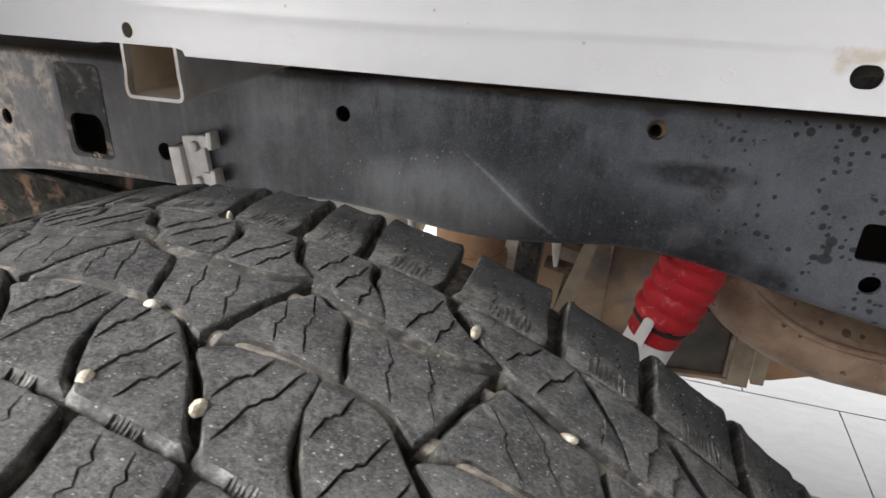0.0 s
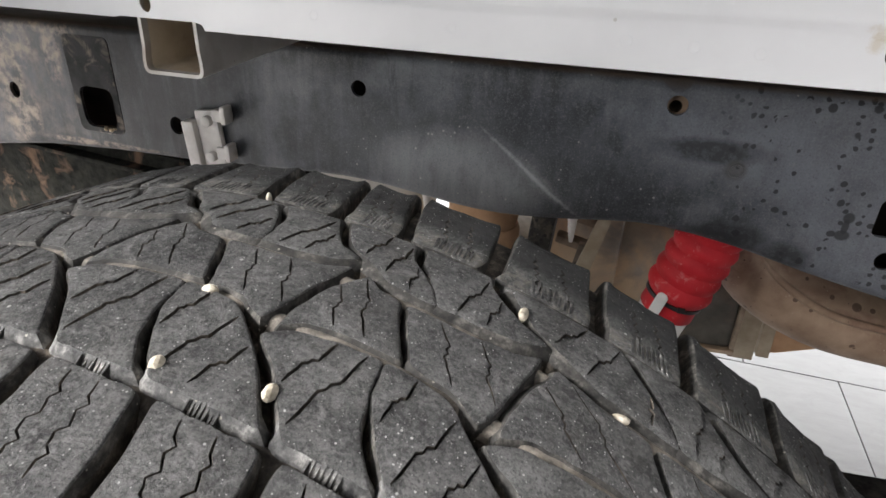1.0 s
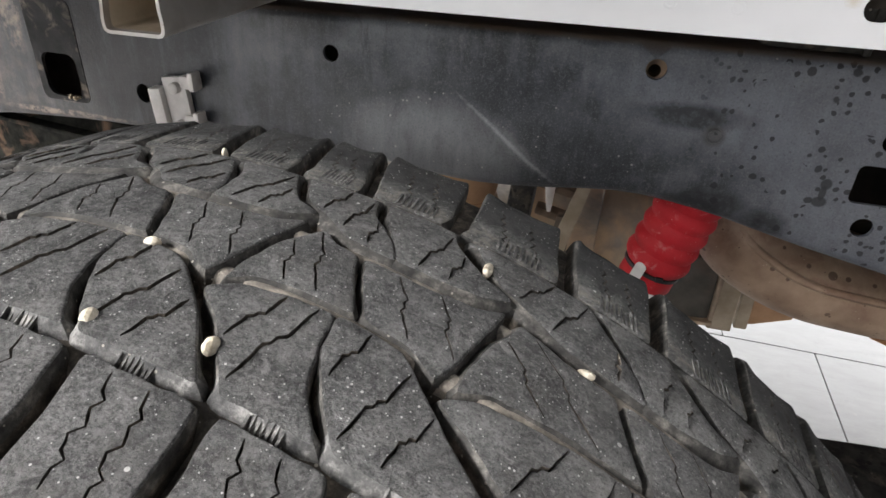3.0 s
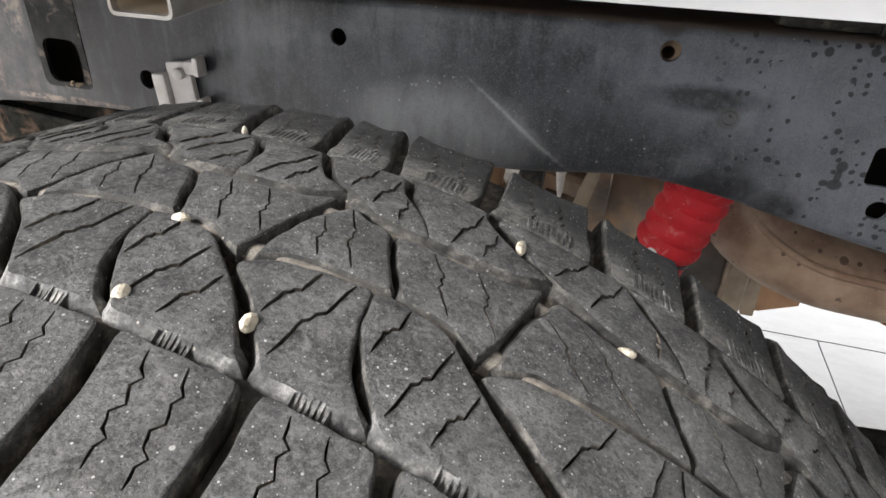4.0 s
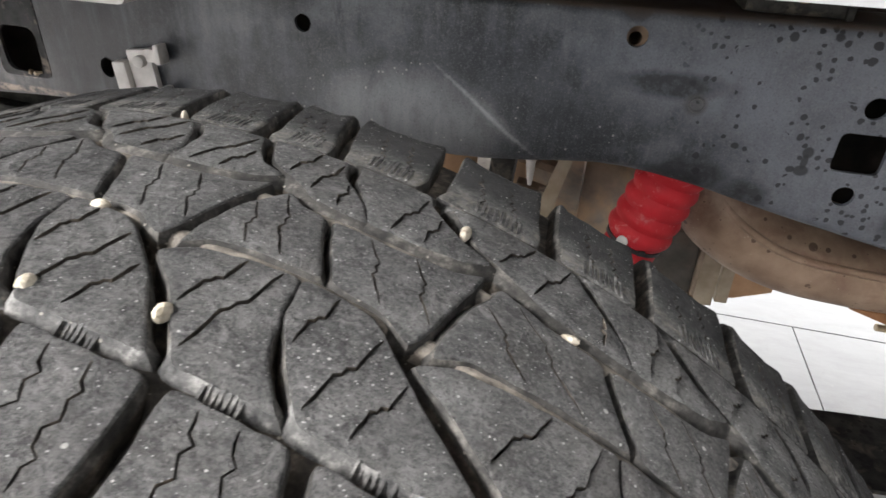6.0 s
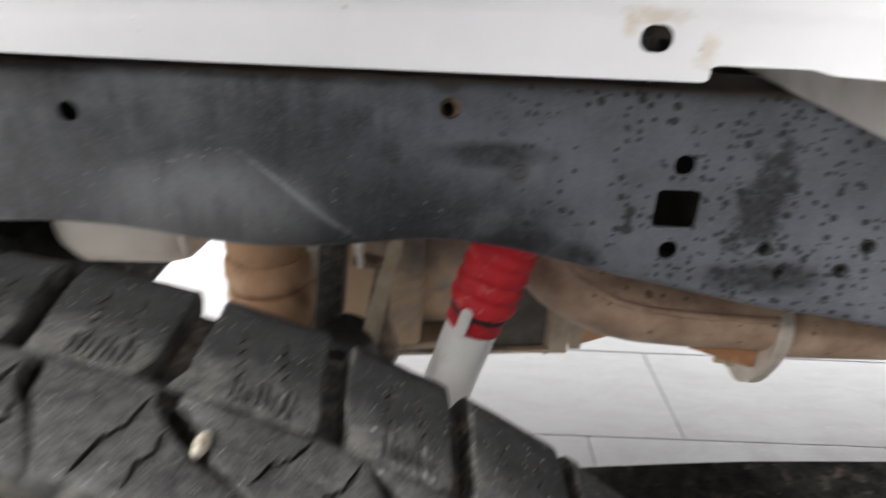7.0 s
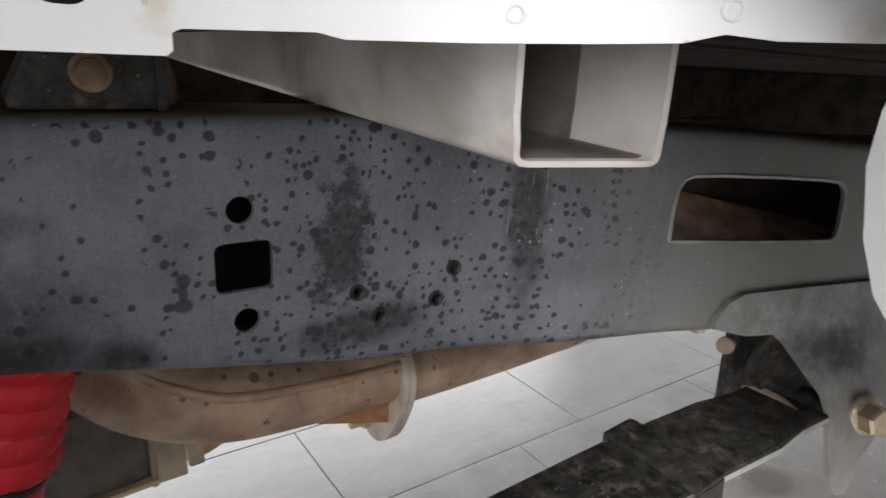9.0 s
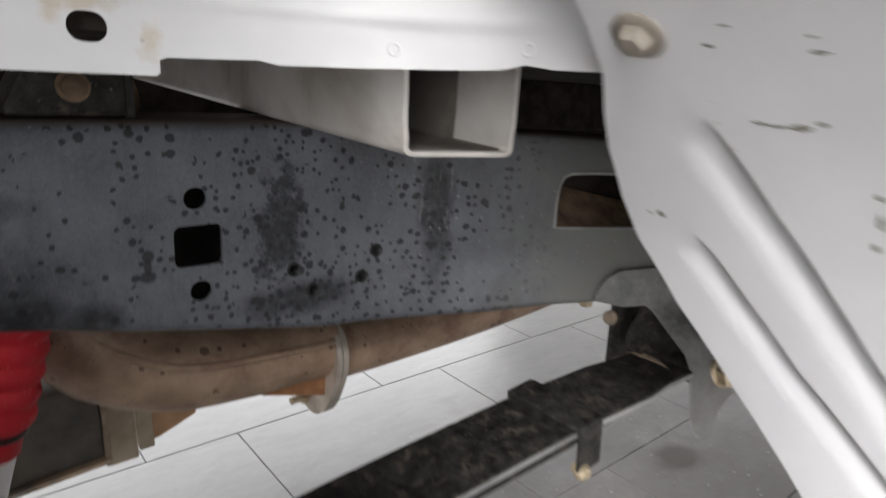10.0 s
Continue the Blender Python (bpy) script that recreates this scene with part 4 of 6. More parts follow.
def scuff(a, y, la, ly, seed):
    """A small ragged patch of dirt lying on the guard."""
    rnd = random.Random(seed)
    bm = bmesh.new()
    ring = []
    for k in range(14):
        th = 2 * math.pi * k / 14
        r = rnd.uniform(0.65, 1.15)
        ring.append(liner_place(radians(a) * LINER + la * r * math.sin(th), y + ly * r * math.cos(th), -0.00015))
    mid = bm.verts.new(liner_place(radians(a) * LINER, y, -0.00035))
    vs = [bm.verts.new(p) for p in ring]
    for k in range(14):
        bm.faces.new((mid, vs[k], vs[(k + 1) % 14]))
    part("scuff", bm, M["mark"], LINER_OB)


for k, (a, y, la, ly) in enumerate(((45.41, 0.1755, 0.0007, 0.0022), (45.34, 0.1700, 0.0005, 0.0030), (45.34, 0.1630, 0.0013, 0.0034), (45.58, 0.1558, 0.0008, 0.0016), (48.63, 0.1851, 0.0006, 0.0017), (49.38, 0.1782, 0.0005, 0.0016),
                                    (48.37, 0.1532, 0.0007, 0.0020), (48.93, 0.1543, 0.0005, 0.0012), (42.59, 0.1414, 0.0012, 0.0012), (41.44, 0.1414, 0.0030, 0.0010), (40.11, 0.1433, 0.0016, 0.0012), (39.43, 0.2365, 0.0008, 0.0008), (39.46, 0.2307, 0.0016, 0.0018))):
    scuff(a, y, la * 1.5, ly * 1.35, k + 40)

# added panel that keeps the view through the drain slot dark
bm = bmesh.new()
bevelled_box(bm, -0.40, 0.405, 0.915, 1.16, 0.004, 0.13, 0)
part("inner_panel", bm, M["inner"], BED, "added backing panel behind the drain slot")
for k in range(4):
    bm = bmesh.new()
    bevelled_box(bm, 0.140, 0.398, 0.8560 + 0.0019 * k, 0.070, 0.004, 0.0010, 0.0003)
    part("inner_rib", bm, M["khaki"], BED)
# unseen outer side, its wheel opening sized to let light in, and the bed floor
def side_place(u, v, depth):
    return Vector((u, -0.061 - depth, v))


outline = [(-1.1, 0.52)] + [(WX + roof_r(a) * math.cos(radians(a)), WZ + roof_r(a) * math.sin(radians(a))) for a in range(168, 11, -4)] + [(1.25, 0.52), (1.25, 1.35), (-1.1, 1.35)]
bm = bmesh.new()
sheet(bm, outline, [], side_place, 0.0015, 0.12)
part("outer_side", bm, M["white"], BED)
# underside coloured near-black, putting the shade beneath the bed into the paint
bm = bmesh.new()
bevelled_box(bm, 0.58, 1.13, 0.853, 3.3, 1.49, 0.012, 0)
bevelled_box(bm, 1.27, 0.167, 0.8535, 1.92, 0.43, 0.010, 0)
part("bed_floor", bm, M["dark"], BED, "underside of the bed floor, shade in its colour")
bm = bmesh.new()
bevelled_box(bm, 0.08, 1.875, 1.1, 2.3, 0.02, 0.5, 0)
part("far_side", bm, M["white"], BED)


def cross_sill(x0, x1, zb, y_left, y_right, flare, lining):
    """An open-ended pressed channel under the bed, running across the truck."""
    bm = bmesh.new()
    r, t = 0.006, 0.0026
    prof = [(x0 - flare, 0.848), (x0 - flare * 0.7, zb + 0.02), (x0, zb + 0.011)]
    prof += [(x0 + r - r * math.cos(radians(a)), zb + r - r * math.sin(radians(a))) for a in (0, 30, 60, 90)]
    prof += [(x1 - r + r * math.sin(radians(a)), zb + r - r * math.cos(radians(a))) for a in (0, 30, 60, 90)]
    prof += [(x1, zb + 0.011), (x1 + flare * 0.4, zb + 0.02), (x1 + flare * 0.4, 0.848)]
    inner = []
    for i, p in enumerate(prof):
        a, b = prof[max(i - 1, 0)], prof[min(i + 1, len(prof) - 1)]
        d = Vector((b[0] - a[0], b[1] - a[1])).normalized()
        inner.append((p[0] - d.y * t, p[1] + d.x * t))
    loop = prof + inner[::-1]
    rings = []
    for k, far in enumerate((0.0, 0.006, 0.05, 0.2, 0.4, 0.66)):
        ring = []
        for x, z in loop:
            s = (x - x0) / (x1 - x0)
            ys = y_left + (y_right - y_left) * s
            ring.append(bm.verts.new((x, ys + far, min(z + 0.041 * far, max(z, 0.846)) + (0.0012 * math.sin(s * 9) if 0 < s < 1 else 0))))
        rings.append(ring)
    n = len(loop)
    half = len(prof)
    # shade inside the channel is painted: dark grimy lining, right wall pale at the mouth
    for far, (a, b) in enumerate(zip(rings[1:], rings[2:])):
        for k in range(n):
            bm.faces.new((a[k], a[(k + 1) % n], b[(k + 1) % n], b[k])).material_index = 1 if half + (4 if lining == "shaded_grime" and far == 0 else 0) <= k < n - 1 else 0
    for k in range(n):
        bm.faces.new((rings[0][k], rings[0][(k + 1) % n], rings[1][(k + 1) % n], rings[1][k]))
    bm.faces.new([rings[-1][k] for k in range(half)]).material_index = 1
    for k in range(half - 1):
        ring = rings[0]
        bm.faces.new((ring[k], ring[k + 1], ring[n - 2 - k], ring[n - 1 - k]))
    return part("cross_sill", bm, [M["sill"], M[lining]], BED, "open-ended dusty white pressed channel", smooth=True)


cross_sill(0.2790, 0.3435, 0.7922, 0.359, 0.337, 0.0015, "shaded_grime")
# front channel: tan lining painted paler, for the light inside it
cross_sill(-0.3290, -0.2790, 0.7940, 0.3775, 0.3775, -0.002, "tandust")

# ---- wheel ----
R_TYRE, CROWN, MID = 0.37565, 0.926, 0.1584
HX, HZ = -0.1304, 0.42087
PITCHES = 34
PITCH = 2 * math.pi * R_TYRE / PITCHES
SU, SV = PITCH / 0.0718 * 0.1, 0.0985
DEPTH = 0.0088
SHIFT = 0.0536
WHEEL = thing("wheel", "pickup wheel with a worn all-terrain tyre standing on the floor", "wheel")
WHEEL.matrix_world = pose(HX, MID - 0.0037, GROUND, -0.57, 0, -4.13)
HUB = HZ - GROUND


def tread(s, v, h):
    """Along the circumference, across the tread, and height over the worn surface."""
    th = s / R_TYRE
    drop = CROWN * v * v
    if v > 0.04:
        drop -= 1.0 * (v - 0.04) ** 2
    edge = 0.097 if v > 0 else 0.092
    if abs(v) > edge:
        drop += 60.0 * (abs(v) - edge) ** 2
    r = R_TYRE - drop + h
    return Vector((r * math.sin(th), v, HUB + r * math.cos(th)))


bm = bmesh.new()
prof = []
for k in range(161):
    v = -0.1 + 0.2 * k / 160
    shallow = 0.0052 * math.exp(-((abs(v) - 0.0555) / 0.0045) ** 4) + 0.0070 * math.exp(-((abs(v) - 0.0146) / 0.0042) ** 4)
    prof.append((v, tread(0, v, -DEPTH + shallow).z - HUB))
side = [(0.108, 0.3490), (0.1205, 0.333), (0.1285, 0.310), (0.1315, 0.285), (0.126, 0.252), (0.115, 0.225), (0.104, 0.208), (0.098, 0.203)]
prof = [(-a, b) for a, b in reversed(side)] + prof + side
lathe(bm, prof, (0, 0, HUB), (0, 1, 0), 180, cap=False)
for f in bm.faces:
    c = f.calc_center_median()
    if (c - Vector((0, c.y, HUB))).length > 0.35 and abs(abs(c.y) - 0.0146) < 0.0045:
        f.material_index = 1
TYRE = part("tyre", bm, [M["groove"], M["groovedust"]], WHEEL, "worn black all-terrain tyre with dusty siped tread", smooth=True)
bm = bmesh.new()
lathe(bm, [(-0.1, 0.214), (-0.104, 0.211), (-0.1, 0.203), (-0.09, 0.195), (-0.03, 0.185), (0.06, 0.185), (0.095, 0.195), (0.1, 0.203), (0.104, 0.211), (0.1, 0.214)], (0, 0, HUB), (0, 1, 0), 64, cap=False)
lathe(bm, [(-0.035, 0.186), (-0.045, 0.15), (-0.055, 0.10), (-0.05, 0.06), (-0.05, 0.004)], (0, 0, HUB), (0, 1, 0), 64, cap=False)
part("rim", bm, M["rim"], WHEEL, "plain steel rim", smooth=True)


# The pitches of the tread are uneven, as on most tyres, and placed to fit the camera's view: even place -> fitted
# place, in parts of a block, for bands across the tread
UNEVEN = [
    (-0.25, [(-2.5, -2.5), (-1.0, -1.04), (-0.72, -0.77), (-0.55, -0.585), (-0.36, -0.36), (0.35, 0.355), (0.74, 0.75), (0.80, 0.855), (0.976, 1.18), (1.2, 1.42), (1.46, 1.66), (2.2, 2.40), (4.0, 4.0)]),
    (0.0, [(-2.5, -2.5), (-1.0, -1.10), (-0.72, -0.80), (-0.62, -0.70), (-0.38, -0.39), (0.0, -0.015), (0.34, 0.322), (0.61, 0.63), (0.75, 0.765), (0.81, 0.885), (0.913, 1.065), (1.056, 1.24), (1.2, 1.40), (1.331, 1.525), (2.2, 2.40), (4.0, 4.0)]),
    (0.20, [(-2.5, -2.5), (-1.0, -1.08), (-0.72, -0.79), (-0.38, -0.40), (0.0, 0.0), (0.09, 0.098), (0.28, 0.262), (0.745, 0.76), (0.808, 0.814), (0.998, 1.205), (1.2, 1.375), (1.463, 1.645), (2.2, 2.43), (4.0, 4.0)]),
    (0.42, [(-2.5, -2.5), (-0.993, -1.04), (-0.61, -0.59), (-0.11, -0.12), (0.15, 0.078), (0.28, 0.185), (0.46, 0.355), (0.553, 0.49), (0.608, 0.612), (0.753, 0.772), (0.869, 0.944), (0.997, 1.125), (1.178, 1.295), (1.271, 1.42), (1.326, 1.49), (1.471, 1.67), (1.587, 1.84), (2.2, 2.50), (4.0, 4.0)]),
    (0.60, [(-2.5, -2.5), (-0.993, -1.04), (-0.61, -0.585), (-0.275, -0.22), (0.0955, 0.075), (0.4345, 0.465), (0.80, 0.93), (1.15, 1.33), (1.51, 1.77), (2.2, 2.52), (4.0, 4.0)]),
    (0.90, [(-2.5, -2.5), (-0.993, -1.04), (-0.70, -0.68), (-0.34, -0.32), (0.015, -0.035), (0.375, 0.395), (0.733, 0.875), (1.09, 1.28), (1.45, 1.77), (2.2, 2.52), (4.0, 4.0)]),
]


def uneven(u, v):
    """The place along the tread, fitted to the camera's view, of an even one."""
    levels = [lv for lv, _ in UNEVEN]
    return interp(v, levels, [interp(u, [a for a, _ in rows], [b for _, b in rows]) if -2.5 < u < 4.0 else u for _, rows in UNEVEN])


def zigzag(a, b, teeth=False, wave=False, w=0.0009):
    """The outline of a thin kinked slit from a to b (metres on the unrolled tread)."""
    a, b = Vector(a), Vector(b)
    d = b - a
    n = Vector((-d.y, d.x)).normalized()
    L = d.length
    if wave:
        marks = [(0, 0), (0.18, 0.0003), (0.26, 0.0014), (0.34, 0.0002), (0.50, 0.0010), (0.57, -0.0006), (0.70, -0.0002), (0.77, 0.0011), (0.84, 0.0), (1, 0)]
    elif teeth:
        marks = [(0, 0)] + [(0.12 + 0.76 * i / 8, (0.0008 if i % 2 else -0.0006)) for i in range(9)] + [(1, 0)]
    elif L > 0.014:
        marks = [(0, 0), (0.28, 0.0004), (0.40, 0.0009), (0.455, 0.0001), (0.53, 0.0002), (0.585, -0.0008), (0.74, -0.0004), (1.0, 0.0)]
    else:
        marks = [(0, 0), (0.40, 0.0003), (0.48, -0.0006), (0.56, 0.0004), (1, 0.0)]
    rnd = random.Random(int(abs(a.x) * 91000 + abs(b.y) * 57000))
    line = []
    for (s, o), (s1, o1) in zip(marks, marks[1:] + [(1.0, 0.0)]):
        line.append(a + d * s + n * (o * 1.45 + rnd.uniform(-0.00012, 0.00012)))
        if (s1 - s) * L > 0.003:
            line.append(a + d * (s + s1) / 2 + n * ((o + o1) * 0.72 + rnd.uniform(-0.0003, 0.0003)))
    near, off = [], []
    for k, p in enumerate(line):
        # the width follows the kinks, and is uneven, closing at the ends
        run = (line[min(k + 1, len(line) - 1)] - line[max(k - 1, 0)]).normalized()
        side = Vector((-run.y, run.x)) * w / 2 * (rnd.uniform(0.72, 1.18) if 0 < k < len(line) - 1 else 0.45)
        near.append(p + side)
        off.append(p - side)
    return near + off[::-1]


def grown(poly, off):
    """A polygon pushed out by off, in its own plane."""
    n, out = len(poly), []
    area = sum(poly[i].x * poly[(i + 1) % n].y - poly[(i + 1) % n].x * poly[i].y for i in range(n))
    sg = 1 if area > 0 else -1
    for i in range(n):
        p, a, b = poly[i], poly[i - 1], poly[(i + 1) % n]
        d0, d1 = (p - a).normalized(), (b - p).normalized()
        n0, n1 = Vector((d0.y, -d0.x)) * sg, Vector((d1.y, -d1.x)) * sg
        m = n0 + n1
        m = m / max(m.length_squared, 0.5) * 2 if m.length > 0.2 else n0
        out.append(p + m * off)
    return out


def rounded_poly(poly, r):
    """Small rounded corners."""
    out, n = [], len(poly)
    for i in range(n):
        p, a, b = poly[i], poly[i - 1], poly[(i + 1) % n]
        la, lb = (a - p).length, (b - p).length
        q0, q1 = p + (a - p) * min(r / la, 0.4), p + (b - p) * min(r / lb, 0.4)
        out += [q0, (q0 + q1) / 4 + p / 2, q1]
    return out


def ragged(poly, seed):
    """Long edges broken into short ones that wander a little, as worn rubber does."""
    rnd = random.Random(seed)
    out = []
    for p, q in zip(poly, poly[1:] + poly[:1]):
        out.append(p)
        d = q - p
        n = int(d.length / 0.0032)
        w = Vector((-d.y, d.x)).normalized() if d.length else Vector((0, 0))
        for i in range(1, n):
            out.append(p + d * (i / n + rnd.uniform(-0.2, 0.2) / n) + w * rnd.uniform(-0.00036, 0.00036))
    return out


def block_mesh(poly, sipes, flip, chamfer, shoulder, ticks, n_pitch):
    """One tread block: worn top with sipes, rounded edge, drafted walls down to the groove floor."""
    k = -1 if flip else 1
    if shoulder:
        cu = sum(u for u, _ in poly) / len(poly)
        o = 0.055 if flip else 0.024
        poly = [(u, -0.552 if flip and v > -0.6 else v) for u, v in poly]
        poly = [(u + o + ((0.014 if flip else 0.006) if u < cu else (-0.012 if flip else -0.006)), v) for u, v in poly]
        sipes = [((a + o, b), (c + o, d)) for (a, b), (c, d) in sipes]
    elif flip:
        # the slits of the far side run the whole width of their blocks
        sipes = FAR_SLITS[poly[0]]
        poly = [(u, v - 0.042 if v > -0.26 else v) for u, v in poly]
    if not shoulder:
        poly = [(u + (0.016 if v < -0.5 else 0.0), v) for u, v in poly]

    def at(u, v):
        u, v = u * k + n_pitch * PITCH / SU, v * k
        return Vector((uneven(u, v) * SU + SHIFT, v * SV))

    longer = []
    for p, q in zip(poly, poly[1:] + poly[:1]):
        longer += [p, ((p[0] + q[0]) / 2, (p[1] + q[1]) / 2)] if math.hypot(q[0] - p[0], q[1] - p[1]) > 0.16 else [p]
    base = [at(u, v) for u, v in longer]
    base = ragged(rounded_poly(base, 0.0020), int(abs(poly[0][0]) * 997 + abs(poly[1][1]) * 313) + flip)
    top = grown(base, -0.0010)
    slits = []
    rim = [tuple(p) for p in grown(base, -0.00106)]
    for (ua, va), (ub, vb) in sipes:
        a, b = at(ua, va), at(ub, vb)
        mid = (a + b) / 2
        ends = []
        for e in (a, b):
            reach = 1.0 if shoulder else 1.7
            while reach > 0.5 and not all(inside(tuple(mid + (e - mid) * reach + Vector(o)), rim) for o in ((0.0002, 0.0002), (-0.0002, 0.0002), (0.0002, -0.0002), (-0.0002, -0.0002))):
                reach -= 0.02
            ends.append(mid + (e - mid) * reach)
        for shrink in (1.0, 0.98, 0.95, 0.92, 0.88, 0.84, 0.8, 0.7):
            slit = zigzag(mid + (ends[0] - mid) * shrink, mid + (ends[1] - mid) * shrink, shoulder and flip, shoulder and not flip, 0.00072 if flip or chamfer else 0.00066)
            if all(inside(tuple(p), rim) for p in slit):
                break
        else:
            continue
        slits.append(slit)
    bm = bmesh.new()
    pts, edges = [], []
    for loop in [top] + slits:
        o = len(pts)
        pts += loop
        edges += [(o + i, o + (i + 1) % len(loop)) for i in range(len(loop))]
    tl, sl = [tuple(p) for p in top], [[tuple(p) for p in s] for s in slits]
    xs, ys = [p.x for p in top], [p.y for p in top]
    y = min(ys) + 0.006
    while y < max(ys):
        x = min(xs) + 0.004
        while x < max(xs):
            if inside((x, y), tl) and not any(inside((x, y), s) for s in sl):
                pts.append(Vector((x, y)))
            x += 0.011
        y += 0.011
    vo, _, fo, *_ = delaunay_2d_cdt(pts, edges, [], 0, 1e-7)
    keep = []
    for f in fo:
        c = sum((vo[i] for i in f), Vector((0, 0))) / len(f)
        if inside(c, tl) and not any(inside(c, s) for s in sl):
            keep.append(f)
    # shaped for the camera's view: each slit's far lip stands higher, showing its dark wall
    lift = {}
    for slit in slits if not (shoulder or chamfer) else []:
        half = len(slit) // 2
        up = 0.0003 if slit[half // 2].y > slit[-1 - half // 2].y else -0.0003
        for m_, p in enumerate(slit):
            lift[(round(p.x, 6), round(p.y, 6))] = (up if m_ < half else -up) * (0.3 if m_ in (0, half - 1, half, len(slit) - 1) else 1.0)
    vt = {i: bm.verts.new(tread(vo[i].x, vo[i].y, lift.get((round(vo[i].x, 6), round(vo[i].y, 6)), 0.0))) for i in {i for f in keep for i in f}}
    border = set()
    for f in keep:
        bm.faces.new([vt[i] for i in f])
        border |= {(f[i], f[(i + 1) % len(f)]) for i in range(len(f))}
    # slit walls
    deep = {}
    lim = len(top)
    def near_top(p):
        return min((p - q).length for q in top) < 1e-6
    for a, b in border:
        if (b, a) in border:
            continue
        if not (near_top(vo[a]) and near_top(vo[b])):
            for i in (a, b):
                if i not in deep:
                    deep[i] = bm.verts.new(tread(vo[i].x, vo[i].y, -0.006))
            f = bm.faces.new((vt[b], vt[a], deep[a], deep[b]))
            f.material_index = 1
    # rounded edge and outer walls
    idx = {}
    for i in vt:
        for j, q in enumerate(top):
            if (vo[i] - q).length < 1e-6:
                idx[j] = vt[i]
    rings = [[idx[j] for j in range(lim)]]

    # dusty flank beside the slanted cross groove
    foot, head = at(0.0, -0.195), at(0.09, 0.20)
    along = head - foot
    lead = chamfer and poly[0] == (0.0, -0.195)

    def sloped(p):
        v = p.y / SV
        if lead and (p - foot - along * min(max((p - foot).dot(along) / along.length_squared, 0), 1)).length < 0.003:
            return True
        return (0.515 < abs(v) < 0.57 and not shoulder) or (0.10 < abs(v) < 0.175 and chamfer) or (flip and not shoulder and 0.12 < v < 0.33)

    far_slope = 0.0014 if flip else 0.0
    steps = ((-0.0004, -0.0004, -0.0002), (0.0, 0.0001, -0.0007), (0.0004, 0.0009 + far_slope, -0.0016), (0.0008, (0.0022 if chamfer else 0.0026) + far_slope, -0.0038), (0.0011, (0.0026 if chamfer else 0.0029) + far_slope, -DEPTH - 0.001))
    for off, wide, h in steps:
        g, gw = grown(base, off), grown(base, wide)
        rings.append([bm.verts.new(tread(*(b if sloped(q) else a), h)) for a, b, q in zip(g, gw, base)])
    for n_, (a, b) in enumerate(zip(rings, rings[1:])):
        for i in range(lim):
            f = bm.faces.new((a[i], a[(i + 1) % lim], b[(i + 1) % lim], b[i]))
            slope = sloped(base[i])
            # flanks and the far slope take darker dusty rubber, their shade in the colour
            f.material_index = ((0, 0, 2, 2, 1) if flip and base[i].y > 0 and base[i].y < 0.4 * SV else (0, 0, 4, 4, 1))[n_] if slope and not chamfer else 3 if n_ == 4 and slope else (0, 0, 2, 2, 1)[n_]
    bmesh.ops.recalc_face_normals(bm, faces=bm.faces)
    # fine moulded ticks on the sloped edge beside the shoulder groove
    for cu in ticks:
        for n_ in range(7):
            worn = random.Random(n_ * 7 + n_pitch * 13 + int(cu * 100))
            u = at(cu + 0.016 + (n_ - 3) * 0.0145 + worn.uniform(-0.0022, 0.0022), -0.55).x
            v0, v1 = (-0.528 - worn.uniform(-0.012, 0.012)) * k * SV, (-0.578 - worn.uniform(-0.012, 0.016)) * k * SV
            w_ = worn.uniform(0.00020, 0.00040)
            top_ = [bm.verts.new(tread(u + a, b, h)) for a, b, h in ((-w_, v0, -0.0003), (w_, v0, -0.0003), (w_, v1, -0.0034), (-w_, v1, -0.0034))]
            low_ = [bm.verts.new(tread(u + a * 1.6, b, h)) for a, b, h in ((-w_, v0, -0.003), (w_, v0, -0.003), (w_, v1, -0.0075), (-w_, v1, -0.0075))]
            bm.faces.new(top_).material_index = 4
            for i in range(4):
                bm.faces.new((top_[i], low_[i], low_[(i + 1) % 4], top_[(i + 1) % 4])).material_index = 4
    # a moulded comb across the inner end of each far shoulder lug
    if shoulder and flip:
        cu = (min(u for u, v in poly if v > -0.6) + max(u for u, v in poly if v > -0.6)) / 2
        for n_ in range(8):
            c = at(cu + (n_ - 3.5) * 0.019, -0.60).x
            v0, v1 = 0.560 * SV, (0.655 + 0.020 * math.sin(n_ * 2.3)) * SV
            w_ = 0.00042
            rows = [[bm.verts.new(tread(c + a + d, v, h)) for a in (-w_, w_)] for v, d, h in ((v0, 0.0, -0.0016), (v0, 0.0, 0.0003), (v1, -0.0010, 0.00035), (v1 + 0.001, -0.0012, -0.0012))]
            for p, q in zip(rows, rows[1:]):
                bm.faces.new((p[0], p[1], q[1], q[0])).material_index = 4
            for m_ in (0, 1):
                bm.faces.new([r[m_] for r in (rows if m_ else rows[::-1])]).material_index = 4
    return bm


